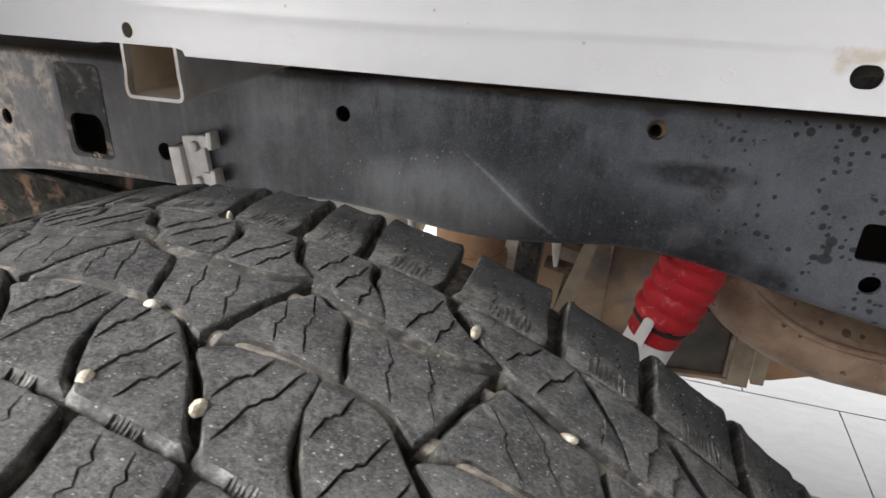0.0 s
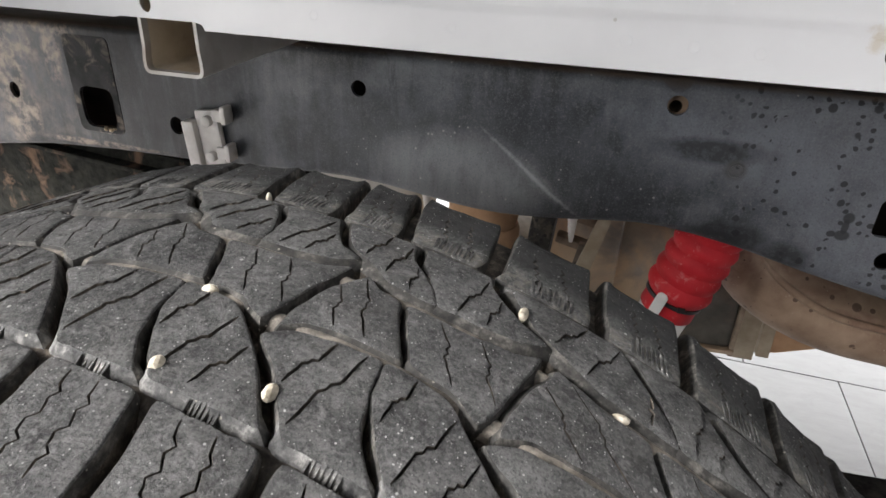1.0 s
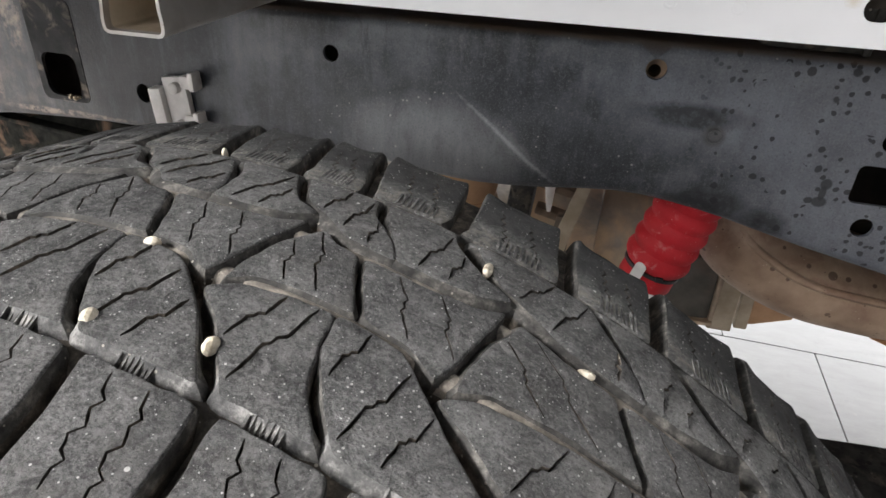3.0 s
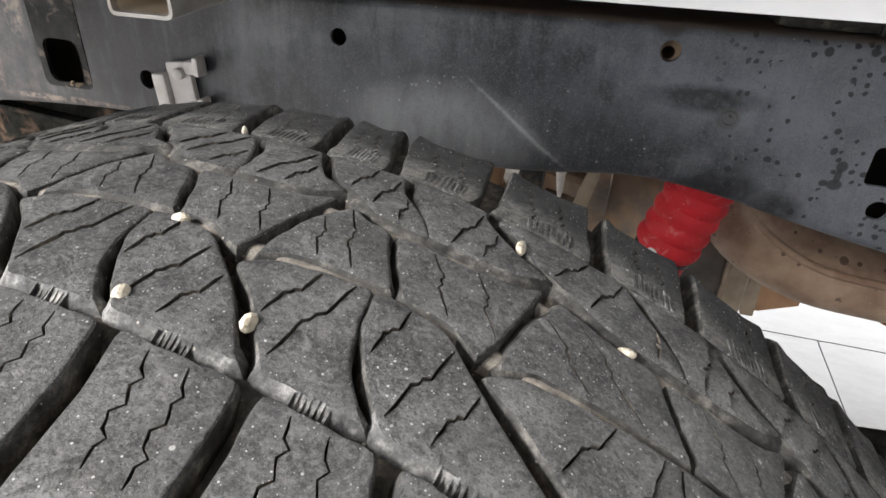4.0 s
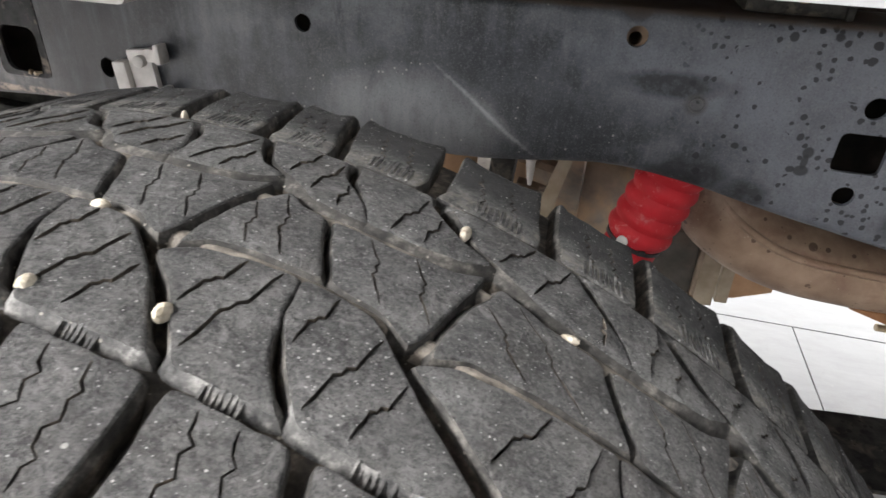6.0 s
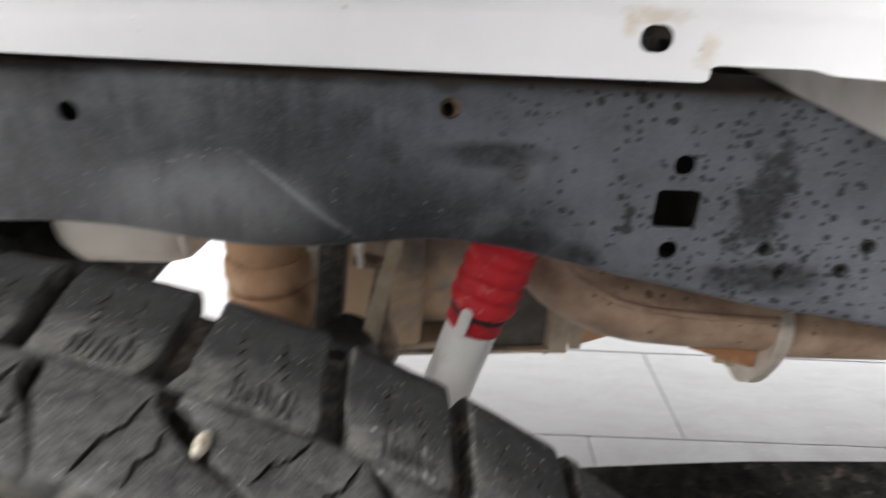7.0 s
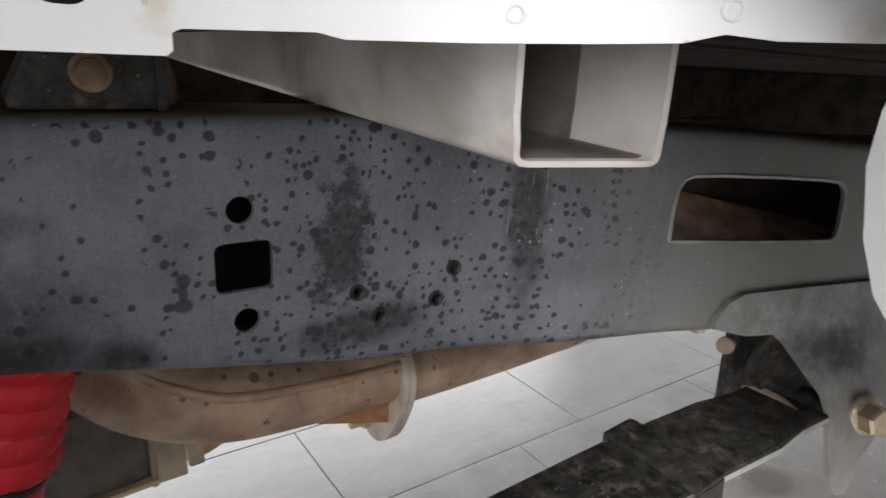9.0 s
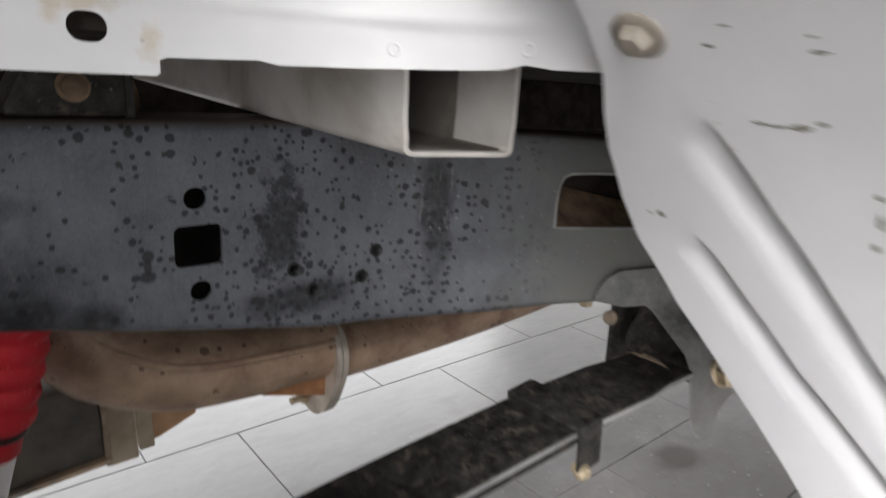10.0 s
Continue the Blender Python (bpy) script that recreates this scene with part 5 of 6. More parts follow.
BLOCKS = [
    # outline, slits, mirrored through the centre too
    ([(0.0, -0.195), (0.0, -0.10), (0.03, 0.05), (0.09, 0.20), (0.168, 0.149), (0.268, 0.135), (0.380, -0.119), (0.20, -0.119), (0.06, -0.140)],
     [((0.055, 0.085), (0.150, -0.125)), ((0.130, 0.125), (0.252, -0.112))], False),
    ([(0.295, 0.135), (0.518, 0.135), (0.66, 0.160), (0.745, 0.215), (0.688, -0.10), (0.655, -0.20), (0.55, -0.132), (0.412, -0.119)],
     [((0.420, 0.118), (0.532, -0.110)), ((0.553, 0.120), (0.668, -0.100))], False),
    ([(-0.03, -0.25), (0.05, -0.190), (0.20, -0.159), (0.3435, -0.153), (0.3545, -0.275), (0.405, -0.42), (0.485, -0.532), (0.228, -0.532), (0.135, -0.40), (0.08, -0.335)],
     [((0.140, -0.365), (0.190, -0.19)), ((0.225, -0.49), (0.290, -0.18))], True),
    ([(0.345, -0.153), (0.40, -0.153), (0.55, -0.170), (0.645, -0.25), (0.75, -0.345), (0.80, -0.405), (0.885, -0.532), (0.53, -0.532), (0.45, -0.42), (0.365, -0.29)],
     [((0.425, -0.36), (0.452, -0.185)), ((0.535, -0.49), (0.598, -0.235)), ((0.665, -0.46), (0.70, -0.335))], True),
    ([(0.25, -0.578), (0.545, -0.578), (0.60, -0.738), (0.628, -0.90), (0.645, -1.08), (0.318, -1.08), (0.292, -0.90), (0.277, -0.722)],
     [((0.34, -0.60), (0.41, -0.87)), ((0.435, -0.60), (0.505, -0.87))], True),
    ([(0.59, -0.578), (0.925, -0.578), (0.95, -0.722), (0.965, -0.90), (0.985, -1.08), (0.69, -1.08), (0.672, -0.90), (0.645, -0.738)],
     [((0.70, -0.60), (0.785, -0.87)), ((0.805, -0.60), (0.88, -0.87))], True),
]
TICKS = {(-0.03, -0.25): (0.36,), (0.345, -0.153): (0.72,)}
FAR_SLITS = {
    (-0.03, -0.25): [((0.142, -0.43), (0.178, -0.20)), ((0.230, -0.515), (0.281, -0.195))],
    (0.345, -0.153): [((0.422, -0.41), (0.455, -0.20)), ((0.540, -0.515), (0.587, -0.225)), ((0.650, -0.51), (0.678, -0.33))],
}
SHAPES = [(poly, sipes, flip, not both, min(v for _, v in poly) < -0.9, TICKS.get(poly[0], ())) for poly, sipes, both in BLOCKS for flip in ((False, True) if both else (False,))]
rest = bmesh.new()
jitter = random.Random(11)
for n in range(-PITCHES // 2, PITCHES // 2):
    near = -5 < n < 6
    for shape in SHAPES:
        me = bpy.data.meshes.new("tread_block")
        bmk = block_mesh(*shape, n)
        if near:
            bmesh.ops.translate(bmk, vec=(0, 0, jitter.uniform(-0.0004, 0.0003)), verts=bmk.verts)
        bmk.to_mesh(me)
        bmk.free()
        if near:
            for f in me.polygons:
                f.use_smooth = True
            me.set_sharp_from_angle(angle=radians(48))
            for key in ("rubber", "groove", "shaded_edge", "groovedust", "rim_wear"):
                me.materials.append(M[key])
            new("tread_block", me).parent = TYRE
        else:
            rest.from_mesh(me)
            bpy.data.meshes.remove(me)
ob = part("far_tread", rest, [M["rubber"], M["groove"], M["shaded_edge"], M["groovedust"], M["rim_wear"]], TYRE)
ob["kind"] = "stuff"


def pebble(p, r, seed, stretch):
    rnd = random.Random(seed)
    bm = bmesh.new()
    bmesh.ops.create_icosphere(bm, subdivisions=2, radius=r)
    sc = Vector([a * rnd.uniform(0.9, 1.1) for a in stretch])
    for v in bm.verts:
        v.co = Vector((v.co.x * sc.x, v.co.y * sc.y, v.co.z * sc.z)) * (1 + 0.45 * noise.noise(v.co * 330 + Vector((seed, 0, 0))) + 0.08 * noise.noise(v.co * 1500))
    ob = part("pebble", bm, M["stone"])
    ob.matrix_world = Matrix.Translation(p)
    return tagged(ob, "small cream pebble stuck in a tyre groove", "pebble", "pebbles in the tread")


for k, (p, r, stretch) in enumerate((
        ((-0.0978, 0.1124, 0.7926), 0.0022, (0.9, 1.1, 0.95)), ((-0.1043, 0.1444, 0.7952), 0.0023, (1.2, 0.9, 0.8)), ((-0.0673, 0.1157, 0.7886), 0.0022, (0.9, 1.15, 0.9)),
        ((-0.0148, 0.1922, 0.7766), 0.0021, (0.75, 1.6, 0.9)), ((0.0222, 0.1669, 0.7628), 0.0024, (1.3, 0.9, 0.55)), ((-0.1306, 0.2190, 0.7915), 0.0021, (0.55, 0.9, 2.1)))):
    pebble(p, r, k + 3, stretch)

# ---- damper with its boot ----
DAMPER = thing("shock_absorber", "white shock absorber under a ribbed red rubber boot", "shock absorber")
dtop, dlow = Vector((0.1060, 0.590, 0.660)), Vector((0.0140, 0.590, 0.335))
dax = (dlow - dtop).normalized()
bm = bmesh.new()
lathe(bm, [(0.09, 0.0245), (0.091, 0.0255), (0.33, 0.0255), (0.335, 0.022)], dtop, dax, 36)
part("damper_tube", bm, M["shock"], DAMPER, "white painted tube", smooth=True)
bm = bmesh.new()
prof = [(-0.02, 0.024)]
s, wide = 0.0, 0.0295
for k in range(5):
    for q, dr in ((0.0, -0.0016), (0.2, 0.0004), (0.45, 0.0017), (0.7, 0.0010), (0.9, -0.0008)):
        prof.append((s + q * 0.0170, wide + dr + 0.0004 * k))
    s += 0.0170
prof += [(0.0855, 0.0288), (0.0875, 0.0270), (0.091, 0.0268), (0.106, 0.0275), (0.1075, 0.0264), (0.106, 0.0257)]
lathe(bm, prof, dtop, dax, 40)
part("boot", bm, M["red"], DAMPER, "ribbed dusty red rubber boot", smooth=True)
bm = bmesh.new()
lathe(bm, [(0.0873, 0.0272), (0.0873, 0.0288), (0.0911, 0.0288), (0.0911, 0.0272)], dtop, dax, 40, cap=False)
tie_at = dtop + dax * 0.089 + Vector((0.0, -0.0285, 0))
bevelled_box(bm, tie_at.x + 0.006, tie_at.y, tie_at.z, 0.007, 0.004, 0.0055, 0.0006)
part("cable_tie", bm, M["black"], DAMPER, "black cable tie")

bm = bmesh.new()
lathe(bm, [(-0.0017, 0.0045), (-0.0012, 0.0056), (0.0012, 0.0056), (0.0017, 0.0045)], (0, 0, 0.010), (0, 1, 0), 20)
bevelled_box(bm, 0, 0, -0.003, 0.0110, 0.0034, 0.026, 0.0012)
bmesh.ops.transform(bm, matrix=Matrix.Translation((0.0655, 0.5617, 0.5745)) @ Matrix.Rotation(radians(16), 4, "Y") @ Matrix.Rotation(radians(-14), 4, "Z"), verts=bm.verts)
part("boot_vent", bm, M["shock"], DAMPER, "white tongue showing through the torn boot", smooth=True)

# ---- exhaust ----
EXHAUST = thing("exhaust_pipe", "dusty brown exhaust pipe with a bolted flange", "exhaust pipe")
bm = bmesh.new()
path = [(0.055, 0.70, 0.745), (0.092, 0.685, 0.690), (0.136, 0.672, 0.631), (0.178, 0.664, 0.582), (0.235, 0.661, 0.5525), (0.30, 0.66, 0.5440), (0.36, 0.66, 0.543), (0.398, 0.66, 0.541)]
sweep(bm, path, [0.046, 0.046, 0.045, 0.046, 0.0435, 0.0422, 0.042, 0.042], 36)
PIPE = part("elbow_pipe", bm, M["exhaust"], EXHAUST, smooth=True)
bm = bmesh.new()
seam = [(0.142, 0.6325, 0.634), (0.169, 0.6240, 0.603), (0.200, 0.6190, 0.582), (0.2335, 0.6175, 0.568), (0.277, 0.6185, 0.561), (0.355, 0.6205, 0.556), (0.392, 0.6225, 0.555)]
sweep(bm, seam, 0.0042, 12)
part("seam", bm, M["exhaust"], PIPE, smooth=True)
bm = bmesh.new()
sweep(bm, [(0.408, 0.66, 0.527), (0.50, 0.66, 0.528), (0.65, 0.66, 0.534), (0.85, 0.665, 0.548), (1.05, 0.68, 0.562), (1.6, 0.7, 0.59)], 0.036, 24)
part("tail_pipe", bm, M["exhaust"], EXHAUST, smooth=True)


def oval_plate(x, th):
    bm = bmesh.new()
    c, ax = Vector((x, 0.662, 0.509)), Vector((0, 0.42, -0.90)).normalized()
    side = Vector((1, 0, 0)).cross(ax)
    loop = []
    for k in range(32):
        t_ = 2 * math.pi * k / 32
        a, b = math.cos(t_), math.sin(t_)
        loop.append(c + ax * (math.copysign(abs(a) ** 0.8, a) * 0.066) + side * (math.copysign(abs(b) ** 0.9, b) * 0.042))
    lo = [bm.verts.new(p) for p in loop]
    hi = [bm.verts.new(p + Vector((th, 0, 0))) for p in loop]
    bm.faces.new(lo[::-1])
    bm.faces.new(hi)
    for k in range(32):
        bm.faces.new((lo[k], lo[(k + 1) % 32], hi[(k + 1) % 32], hi[k]))
    bmesh.ops.bevel(bm, geom=[e for e in bm.edges if len(e.link_faces) == 2 and e.calc_face_angle() > 1.2], offset=0.0012, segments=2, affect="EDGES")
    return part("flange_plate", bm, M["flange"], EXHAUST, "pale oval flange plate", smooth=True)


FL = oval_plate(0.3915, 0.0065)
oval_plate(0.3988, 0.0065)
for s in (-1, 1):
    p = Vector((0.3915, 0.662 + s * 0.42 * 0.052, 0.509 - s * 0.90 * 0.054))
    bm = bmesh.new()
    lathe(bm, [(0, 0.0078), (0.007, 0.0078), (0.0075, 0.006)], p, (-1, 0, 0), 6)
    lathe(bm, [(0.007, 0.0045), (0.020, 0.0045), (0.021, 0.0035)], p, (-1, 0, 0), 12)
    part("flange_bolt", bm, M["zinc"], FL, "yellowed bolt and nut")
bm = bmesh.new()
tri = [(0.316, 0.5085), (0.3945, 0.4850), (0.3945, 0.516), (0.35, 0.516)]
a = [bm.verts.new((x, 0.640, z - 0.004)) for x, z in tri]
b = [bm.verts.new((x, 0.690, z - 0.006)) for x, z in tri]
bm.faces.new(a), bm.faces.new(b[::-1])
for k in range(4):
    bm.faces.new((a[k], a[(k + 1) % 4], b[(k + 1) % 4], b[k]))
part("gusset", bm, M["rust"], EXHAUST, "rust-orange gusset plate")

# exhaust hanger and the dark silencer box beyond
HANG = thing("exhaust_hanger", "tan steel exhaust hanger bracket under the truck", "bracket")
bm = bmesh.new()
bevelled_box(bm, 0.2205, 0.842, 0.402, 0.032, 0.006, 0.104, 0.0015, Matrix.Rotation(radians(-2), 4, "Y"))
part("hanger_plate", bm, M["khaki"], HANG)
bm = bmesh.new()
bevelled_box(bm, 0.2470, 0.846, 0.405, 0.0175, 0.020, 0.088, 0.0015, Matrix.Rotation(radians(-2), 4, "Y"))
part("hanger_plate", bm, M["khaki"], HANG)
bm = bmesh.new()
sheet(bm, [(0.2585, 0.3655), (0.266, 0.367), (0.313, 0.386), (0.314, 0.430), (0.2585, 0.430)], [], lambda u, v, d: Vector((u, 0.846 + d, v)), 0.03, 0.02)
part("hanger_arm", bm, M["tan"], HANG)

DIFF = thing("silencer_box", "dark dusty silencer box with a folded rim", "exhaust silencer")
bm = bmesh.new()
bevelled_box(bm, 0.095, 0.824, 0.430, 0.200, 0.056, 0.104, 0.012, Matrix.Rotation(radians(-4), 4, "Y"))
part("silencer_shell", bm, M["silencer"], DIFF, smooth=True)
bm = bmesh.new()
bevelled_box(bm, 0.095, 0.822, 0.3825, 0.210, 0.070, 0.006, 0.002, Matrix.Rotation(radians(-4), 4, "Y"))
part("folded_rim", bm, M["greymetal"], DIFF)
bm = bmesh.new()
bevelled_box(bm, 0.1965, 0.822, 0.425, 0.007, 0.06, 0.090, 0.003)
part("end_flange", bm, M["dirt"], DIFF)

# ---- rear axle ----
AXLE_T = thing("rear_axle", "muddy brown rear axle with a cast differential housing", "axle")
bm = bmesh.new()
lathe(bm, [(0.26, 0.14), (0.27, 0.155), (0.335, 0.155), (0.345, 0.15), (0.346, 0.05), (0.36, 0.043), (0.7, 0.043), (0.78, 0.06), (0.80, 0.075), (1.05, 0.075), (1.1, 0.045), (1.7, 0.043)], (WX, 0, WZ), (0, 1, 0), 40)
part("axle_tube", bm, M["dirt"], AXLE_T, smooth=True)
bm = bmesh.new()
lathe(bm, [(-0.06, 0.02), (-0.05, 0.052), (-0.02, 0.076), (0.02, 0.083), (0.07, 0.080), (0.10, 0.068), (0.104, 0.080), (0.115, 0.080)], (0.052, 0.80, 0.510), (-0.25, 0.9, 0.1), 40)
part("cast_housing", bm, M["greymetal"], AXLE_T, smooth=True)
bm = bmesh.new()
bevelled_box(bm, -0.030, 0.745, 0.560, 0.110, 0.05, 0.26, 0.010)
part("spring_seat", bm, M["greymetal"], AXLE_T, smooth=True)
for z in (0.628, 0.595, 0.560):
    bm = bmesh.new()
    bevelled_box(bm, -0.028, 0.702, z, 0.050, 0.02, 0.010, 0.003, Matrix.Rotation(radians(12), 4, "Y"))
    part("rib", bm, M["dirt"], AXLE_T, smooth=True)
bm = bmesh.new()
bevelled_box(bm, 0.015, 0.745, 0.435, 0.085, 0.05, 0.010, 0.003, Matrix.Rotation(radians(-6), 4, "Y"))
part("housing_lip", bm, M["khaki"], AXLE_T)

STOP = thing("bump_stop", "tan dust-covered rubber bump stop over the axle", "bump stop")
for name, prof, z in (("lower_rubber", [(0.0, 0.034), (0.002, 0.0385), (0.008, 0.0410), (0.045, 0.0425), (0.053, 0.0415), (0.0550, 0.0385)], 0.506), ("upper_rubber", [(0.0, 0.0375), (0.003, 0.0410), (0.012, 0.0432), (0.026, 0.0432), (0.034, 0.0405)], 0.5610), ("seat_cup", [(0.0, 0.0385), (0.01, 0.0405), (0.055, 0.0412), (0.10, 0.0412)], 0.595)):
    bm = bmesh.new()
    lathe(bm, prof, (-0.1340, 0.65, z), (0, 0, 1), 40)
    part(name, bm, M["tan"], STOP, smooth=True)

TANK = thing("air_tank", "pale dusty rounded canister behind the chassis rail", "canister")
bm = bmesh.new()
lathe(bm, [(-0.075, 0.02), (-0.068, 0.045), (-0.05, 0.058), (0.03, 0.060), (0.05, 0.055), (0.066, 0.04), (0.07, 0.015)], (-0.275, 0.69, 0.622), (1, 0.1, 0), 36)
part("tank_shell", bm, M["pale"], TANK, smooth=True)

FUEL = thing("fuel_tank", "black mud-caked fuel tank under the truck", "fuel tank")
bm = bmesh.new()
bevelled_box(bm, -0.70, 0.80, 0.545, 0.70, 0.40, 0.20, 0.03, Matrix.Rotation(radians(3), 4, "Y"))
part("tank_body", bm, M["mud"], FUEL, smooth=True)
bm = bmesh.new()
bevelled_box(bm, -0.55, 0.596, 0.612, 0.40, 0.02, 0.006, 0.002, Matrix.Rotation(radians(4), 4, "Y"))
part("tank_strap", bm, M["mud"], FUEL)

POST = thing("damper_bracket", "black steel damper bracket on the axle", "bracket")
bm = bmesh.new()
bevelled_box(bm, -0.062, 0.625, 0.60, 0.026, 0.03, 0.20, 0.004, Matrix.Rotation(radians(5), 4, "Y"))
part("bracket_post", bm, M["leaf"], POST, smooth=True)
bm = bmesh.new()
lathe(bm, [(-0.052, 0.010), (-0.050, 0.016), (-0.046, 0.017), (-0.045, 0.024), (-0.040, 0.025), (-0.038, 0.031), (-0.033, 0.036), (-0.022, 0.038), (-0.010, 0.036), (-0.004, 0.031), (0.004, 0.031), (0.010, 0.037), (0.03, 0.039), (0.055, 0.034), (0.058, 0.02)], (-0.055, 0.575, 0.500), (0.1, 0.98, 0.12), 32)
part("rubber_bush", bm, M["black"], POST, smooth=True)
bm = bmesh.new()
sweep(bm, [(-0.118, 0.53, 0.42), (-0.105, 0.528, 0.49), (-0.088, 0.528, 0.535), (-0.06, 0.53, 0.55)], 0.005, 12)
part("u_bolt", bm, M["dirt"], POST, smooth=True)

STAY = thing("flat_stay", "muddy tan flat steel stay hanging below the rail", "bracket")
def stay_place(y):
    return lambda u, v, d: Vector((u, y + d, v))


bm = bmesh.new()
sheet(bm, [(-0.0480, 0.466), (-0.0365, 0.464), (-0.0252, 0.466), (-0.0085, 0.560), (0.0085, 0.636), (0.0200, 0.690), (0.0090, 0.690), (-0.0047, 0.636), (-0.0280, 0.550)], [circle2(-0.031, 0.520, 0.003, n=10)], stay_place(0.602), 0.005, 0.02)
part("stay_bar", bm, M["khaki"], STAY)
bm = bmesh.new()
sheet(bm, [(-0.040, 0.462), (-0.020, 0.458), (-0.008, 0.474), (0.0030, 0.504), (-0.0020, 0.522), (-0.0069, 0.540), (-0.004, 0.600), (-0.020, 0.600), (-0.03, 0.54)], [], stay_place(0.612), 0.012, 0.02)
part("stay_web", bm, M["dirt"], STAY)
bm = bmesh.new()
sweep(bm, [(-0.030, 0.611, 0.454), (-0.010, 0.611, 0.472), (0.0035, 0.611, 0.503)], 0.0022, 8)
part("pale_edge", bm, M["pale"], STAY, "pale edge of the stay", smooth=True)

for x, y, z in ((-0.0262, 0.5440, 0.668), (-0.170, 0.545, 0.672)):
    CLIPT = thing("line_clip", "pale ribbed plastic clip under the chassis rail", "clip", "clips under the rail")
    bm = bmesh.new()
    prof = [(0, 0.0066), (0.006, 0.0066), (0.0065, 0.0048)]
    for k in range(5):
        prof += [(0.0085 + 0.0042 * k, 0.0046 - 0.0004 * k), (0.0105 + 0.0042 * k, 0.0040 - 0.0004 * k)]
    prof += [(0.0315, 0.0018)]
    lathe(bm, prof, (x, y, z), (0.05, 0, -1), 16)
    part("clip_stem", bm, M["clip"], CLIPT, smooth=True)

# ---- leaf spring ----
SPRING = thing("leaf_spring", "black dusty steel leaf spring with a clamp band", "leaf spring")
LEAF_Z = smooth_table([-0.9, -0.134, 0.10, 0.25, 0.38, 0.50, 0.60, 0.72], [0.52, 0.470, 0.482, 0.498, 0.511, 0.522, 0.530, 0.542], 0.05)


LEAF_Y = smooth_table([-0.9, 0.30, 0.53, 0.67, 0.74], [0.437, 0.437, 0.4255, 0.409, 0.402], 0.03)


def leaf(x0, x1, dz, th, w):
    bm = bmesh.new()
    prev = None
    for k in range(41):
        x = x0 + (x1 - x0) * k / 40
        z = LEAF_Z(x) - dz
        hw = w / 2 * (1 if 1 < k < 39 else 0.86)
        ring = [bm.verts.new((x, LEAF_Y(x) + sy * (hw - i), z + sz)) for sy, sz, i in ((-1, 0, 0.002), (-1, -0.002, 0), (-1, -th, 0), (1, -th, 0), (1, -0.002, 0), (1, 0, 0.002))]
        if prev:
            for i in range(6):
                # near side of the top leaf is paler, its light put into the colour
                bm.faces.new((prev[i], prev[(i + 1) % 6], ring[(i + 1) % 6], ring[i])).material_index = 1 if i == 1 and dz == 0 else 0
        else:
            bm.faces.new(ring[::-1])
        prev = ring
    bm.faces.new(prev)
    return part("leaf", bm, [M["leaf"], M["edge"]], SPRING, smooth=True)


leaf(-0.85, 0.700, 0.0, 0.008, 0.084)
leaf(-0.70, 0.575, 0.0085, 0.008, 0.082)
leaf(-0.55, 0.40, 0.017, 0.009, 0.082)
leaf(-0.40, 0.25, 0.0265, 0.011, 0.082)
bm = bmesh.new()
lathe(bm, [(-0.037, 0.010), (-0.037, 0.016), (0.037, 0.016), (0.037, 0.010)], (0.745, 0.412, 0.520), (0, 1, 0), 28)
part("spring_eye", bm, M["leaf"], SPRING, smooth=True)
bm = bmesh.new()
rot = Matrix.Rotation(radians(-5), 4, "Y")
bevelled_box(bm, 0.5265, 0.4215, 0.5295, 0.036, 0.090, 0.005, 0.0016, rot)
bevelled_box(bm, 0.5265, 0.4665, 0.514, 0.036, 0.005, 0.036, 0.0016, rot)
bevelled_box(bm, 0.5290, 0.3775, 0.504, 0.034, 0.004, 0.048, 0.0016, rot)
CLAMP = part("clamp_band", bm, M["leaf"], SPRING, "black steel clamp band", smooth=True)
bm = bmesh.new()
lathe(bm, [(0, 0.0085), (0.012, 0.0085), (0.015, 0.005)], (0.524, 0.384, 0.483), (-0.25, -0.8, -0.3), 14)
part("clamp_bolt", bm, M["zinc"], CLAMP, "zinc bolt", smooth=True)

# ---- spring hanger ----
HANGER = thing("spring_hanger", "grey painted spring hanger bracket bolted to the chassis", "bracket")


def hanger_y(x, z):
    return RAIL_Y(x) - 0.006 - 0.50 * max(0.606 - z, 0) ** 0.98 + 0.25 * max(0.53 - z, 0)


def hanger_place(u, v, depth):
    return Vector((u, hanger_y(u, v) + depth, v))


outline = [(0.594, 0.622), (0.597, 0.634), (0.606, 0.6455), (0.622, 0.6525), (0.70, 0.652), (0.80, 0.648), (0.88, 0.644), (0.88, 0.575), (0.84, 0.560), (0.80, 0.535), (0.765, 0.503), (0.738, 0.487), (0.730, 0.470), (0.718, 0.461), (0.705, 0.463), (0.6985, 0.475), (0.6995, 0.510), (0.7055, 0.5375), (0.705, 0.552), (0.690, 0.576), (0.676, 0.600), (0.6655, 0.609), (0.63, 0.6115)]
bm = bmesh.new()
sheet(bm, outline, [], hanger_place, 0.005, 0.012)
part("hanger_plate", bm, M["hanger"], HANGER, smooth=True)
def back_plate(u, v, d):
    return Vector((u, 0.4575 - (u - 0.67) * 0.15 + d + 0.012 * ease(u, 0.672, 0.69), v))


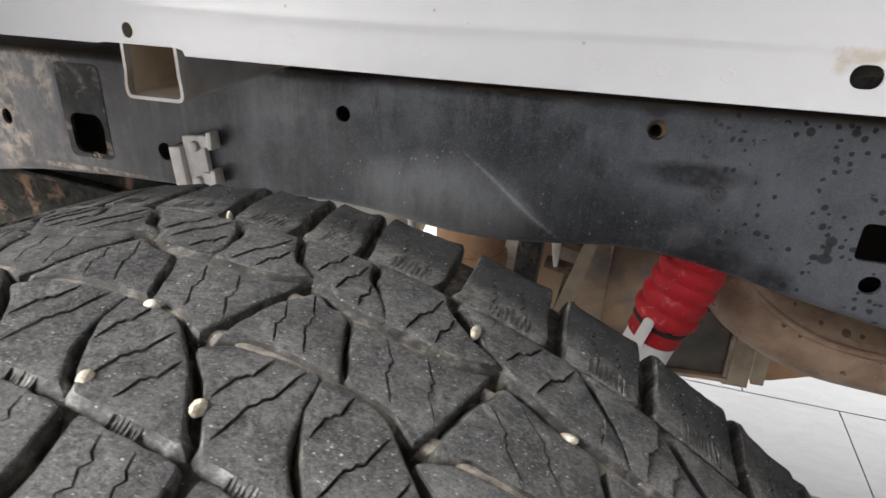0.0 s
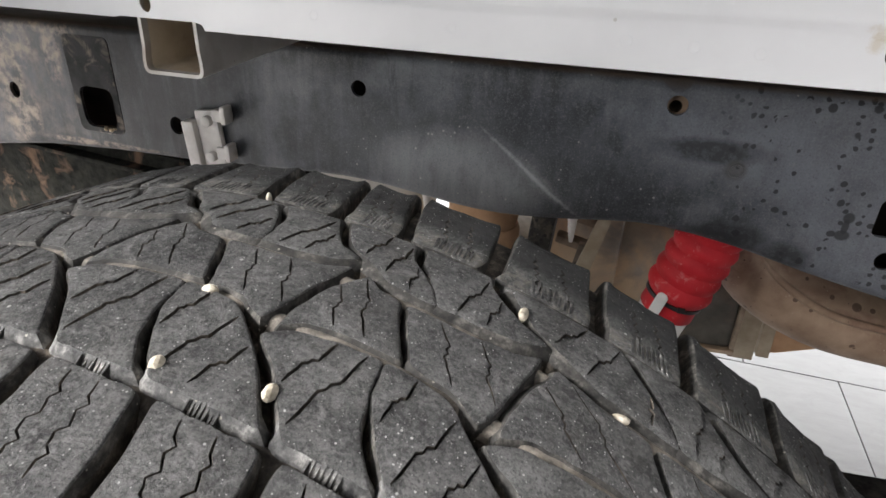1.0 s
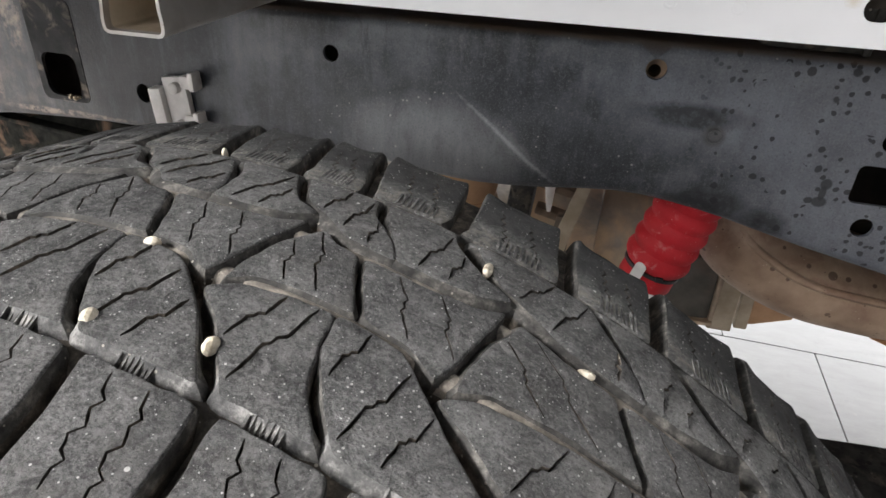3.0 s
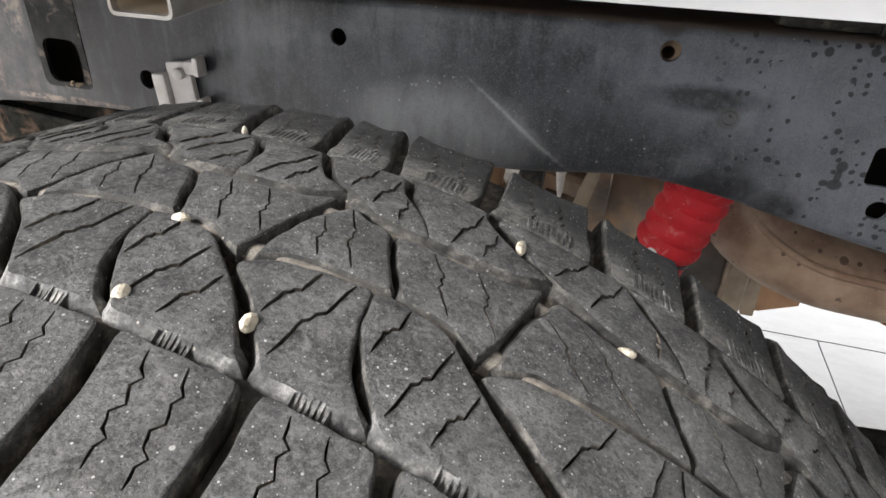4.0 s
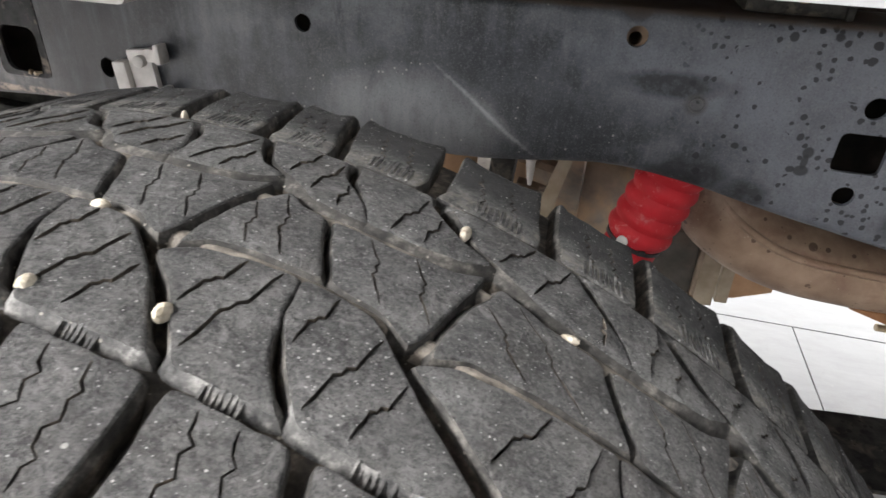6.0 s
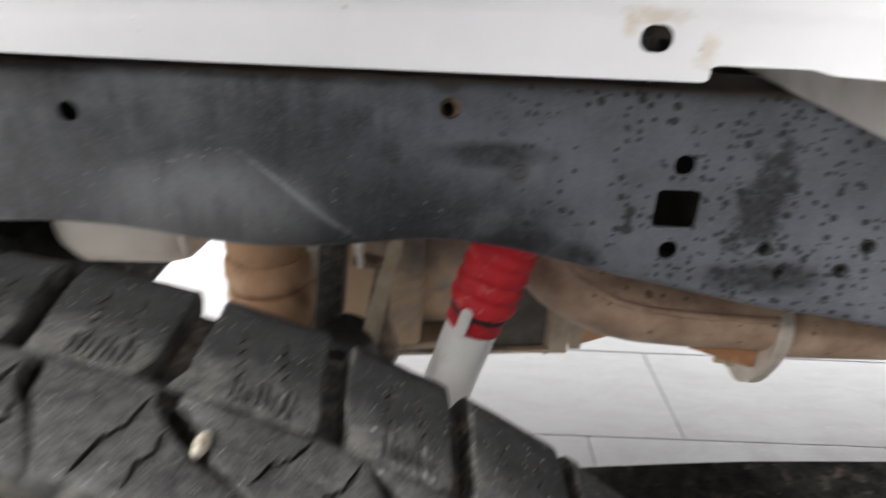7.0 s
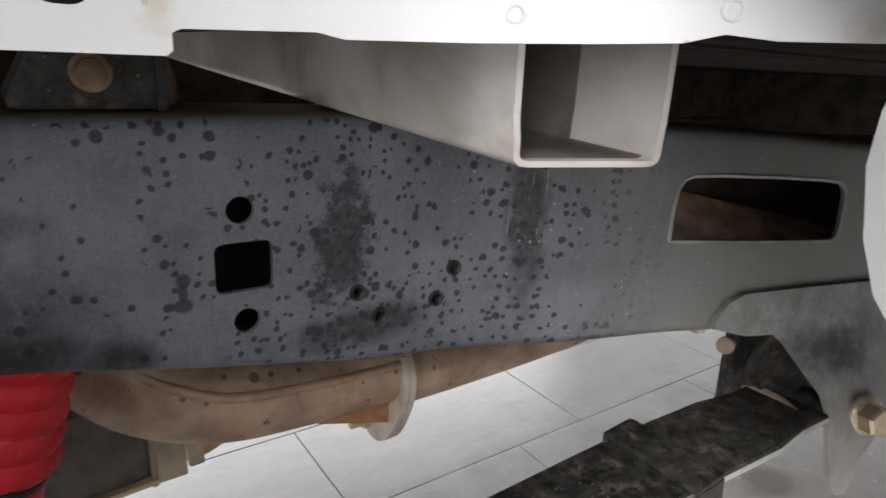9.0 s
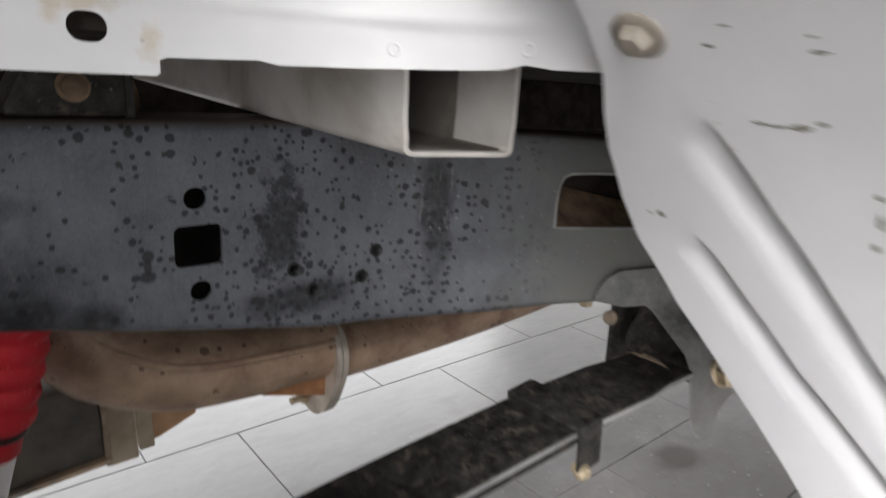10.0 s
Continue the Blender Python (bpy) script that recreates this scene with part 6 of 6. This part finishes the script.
bm = bmesh.new()
sheet(bm, [(0.6685, 0.632), (0.668, 0.60), (0.6690, 0.56), (0.6715, 0.50), (0.70, 0.48), (0.86, 0.48), (0.86, 0.632)], [], back_plate, 0.006, 0.012)
part("rear_plate", bm, M["leaf"], HANGER, "black inner plate", smooth=True)
bm = bmesh.new()
sheet(bm, [(0.690, 0.632), (0.6820, 0.597), (0.670, 0.578), (0.6660, 0.565), (0.669, 0.5515), (0.72, 0.520), (0.80, 0.490), (0.86, 0.48), (0.86, 0.632)], [], lambda u, v, d: Vector((u, 0.432 - (u - 0.67) * 0.25 + d, v)), 0.005, 0.014)
part("shackle_plate", bm, M["leaf"], HANGER, "black curved shackle plate")
bm = bmesh.new()
sweep(bm, [(0.686, 0.446, 0.535), (0.690, 0.428, 0.536), (0.690, 0.408, 0.536), (0.684, 0.386, 0.535)], [0.002, 0.006, 0.005, 0.002], 8)
part("caked_mud", bm, M["dirt"], HANGER, "brown caked mud")
bm = bmesh.new()
lathe(bm, [(0, 0.006), (0.010, 0.0085), (0.016, 0.0085), (0.018, 0.006)], (0.670, 0.4605, 0.582), (-0.85, -0.3, 0.1), 14)
part("bush_end", bm, M["dirt"], HANGER, smooth=True)
bm = bmesh.new()
lathe(bm, [(0, 0.011), (0.004, 0.011), (0.005, 0.0085), (0.014, 0.0082), (0.016, 0.006)], (0.6235, 0.4690, 0.6165), (0, 0, -1), 6)
part("frame_bolt", bm, M["zinc"], HANGER, "yellow zinc bolt")
bp = Vector((0.7510, hanger_y(0.751, 0.530), 0.530))
bd = Vector((-0.35, -0.9, 0.12)).normalized()
bm = bmesh.new()
lathe(bm, [(-0.002, 0.0195), (0.001, 0.0202), (0.003, 0.0198), (0.0055, 0.0165)], bp, bd, 28)
BOLT = part("flange_bolt", bm, M["zinc"], HANGER, "yellow zinc flange bolt", smooth=True)
bm = bmesh.new()
lathe(bm, [(0.005, 0.0152), (0.0185, 0.0152), (0.0205, 0.0128), (0.0206, 0.004)], bp, bd, 6)
part("bolt_hex", bm, M["zinc"], BOLT)

# ---- clip plate on the rail, and parts between rail and bed ----
LUG = thing("cable_bracket", "dusty white cable bracket bolted to the chassis rail", "bracket")
bm = bmesh.new()
bevelled_box(bm, -0.4125, 0.519, 0.688, 0.014, 0.014, 0.052, 0.002, Matrix.Rotation(radians(-5), 4, "Y"))
bevelled_box(bm, -0.3935, 0.522, 0.697, 0.026, 0.008, 0.058, 0.003, Matrix.Rotation(radians(-5), 4, "Y"))
part("bracket_plate", bm, M["clip"], LUG, smooth=True)
for z in (0.722, 0.6835):
    bm = bmesh.new()
    bevelled_box(bm, -0.3765, 0.520, z, 0.020, 0.010, 0.013, 0.003)
    bevelled_box(bm, -0.3690, 0.516, z + 0.003, 0.006, 0.014, 0.018, 0.002)
    part("prong", bm, M["clip"], LUG, smooth=True)
for z in (0.716, 0.679):
    bm = bmesh.new()
    lathe(bm, [(0, 0.0055), (0.006, 0.0055), (0.007, 0.004)], (-0.392, 0.518, z), (0, -1, 0), 12)
    part("rivet", bm, M["clip"], LUG, smooth=True)

MOUNT = thing("body_mount", "black rubber body mount on the chassis rail", "body mount")
bm = bmesh.new()
bevelled_box(bm, 0.152, 0.575, 0.8225, 0.076, 0.062, 0.049, 0.007)
for v in bm.verts:
    if v.co.x < 0.14 and v.co.z > 0.82:
        v.co.x += 0.018
part("mount_bracket", bm, M["leaf"], MOUNT, "black cast bracket", smooth=True)
bm = bmesh.new()
bevelled_box(bm, 0.186, 0.5475, 0.8215, 0.006, 0.010, 0.047, 0.002)
part("bracket_lip", bm, M["leaf"], MOUNT, smooth=True)
bm = bmesh.new()
lathe(bm, [(0, 0.010), (0.003, 0.010), (0.0035, 0.0075), (0.009, 0.0072), (0.010, 0.005)], (0.1528, 0.5445, 0.8180), (0, -1, 0), 18)
part("mount_bolt", bm, M["inner"], MOUNT, "rusty bolt", smooth=True)
bm = bmesh.new()
lathe(bm, [(0, 0.026), (0.004, 0.028), (0.016, 0.027), (0.03, 0.022), (0.046, 0.021)], (0.178, 0.600, 0.7985), (0, 0, 1), 28)
part("rubber_pad", bm, M["inner"], MOUNT, "brown rubber pad", smooth=True)

# added dark backing: fills the shaded gap under the bed, stops light from behind
BACKING = thing("gap_backing", "added dark backing beneath the cargo bed", "beam")
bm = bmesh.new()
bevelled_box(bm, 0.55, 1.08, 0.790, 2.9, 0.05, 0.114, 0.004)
part("backing_body", bm, M["dark"], BACKING)
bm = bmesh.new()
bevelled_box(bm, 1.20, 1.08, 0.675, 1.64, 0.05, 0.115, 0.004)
part("lower_backing", bm, M["dark"], BACKING)
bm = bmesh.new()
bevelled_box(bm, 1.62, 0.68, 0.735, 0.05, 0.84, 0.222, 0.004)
part("tail_backing", bm, M["dark"], BACKING)

# ---- floor tiles ----
TL, TW, GAP = 0.587, 0.2865, 0.0024
tile_me = None


def tile_mesh():
    bm = bmesh.new()
    bevelled_box(bm, 0, 0, -0.005, TL - GAP, TW - GAP, 0.010, 0.0012)
    me = bpy.data.meshes.new("tile")
    bm.to_mesh(me)
    bm.free()
    me.materials.append(M["tile"])
    return me


tile_me = tile_mesh()
far = bmesh.new()
for j in range(-16, 15):
    y = 1.002 + TW * (j + 0.5)
    off = 0.540 if j % 2 == 0 else 0.348
    for i in range(-8, 9):
        x = off + TL * (i + 0.5)
        if not (-3.9 < x < 5.9 and -3.9 < y < 5.4):
            continue
        if -0.9 < x < 3.0 and 0.0 < y < 3.6:
            ob = new("tile", tile_me)
            ob.parent = FLOOR
            ob.location = (x, y, GROUND)
        else:
            o = len(far.verts)
            far.from_mesh(tile_me)
            far.verts.ensure_lookup_table()
            bmesh.ops.translate(far, vec=(x, y, GROUND), verts=far.verts[o:])
ob = part("far_tiles", far, M["tile"], FLOOR)
ob["kind"] = "stuff"
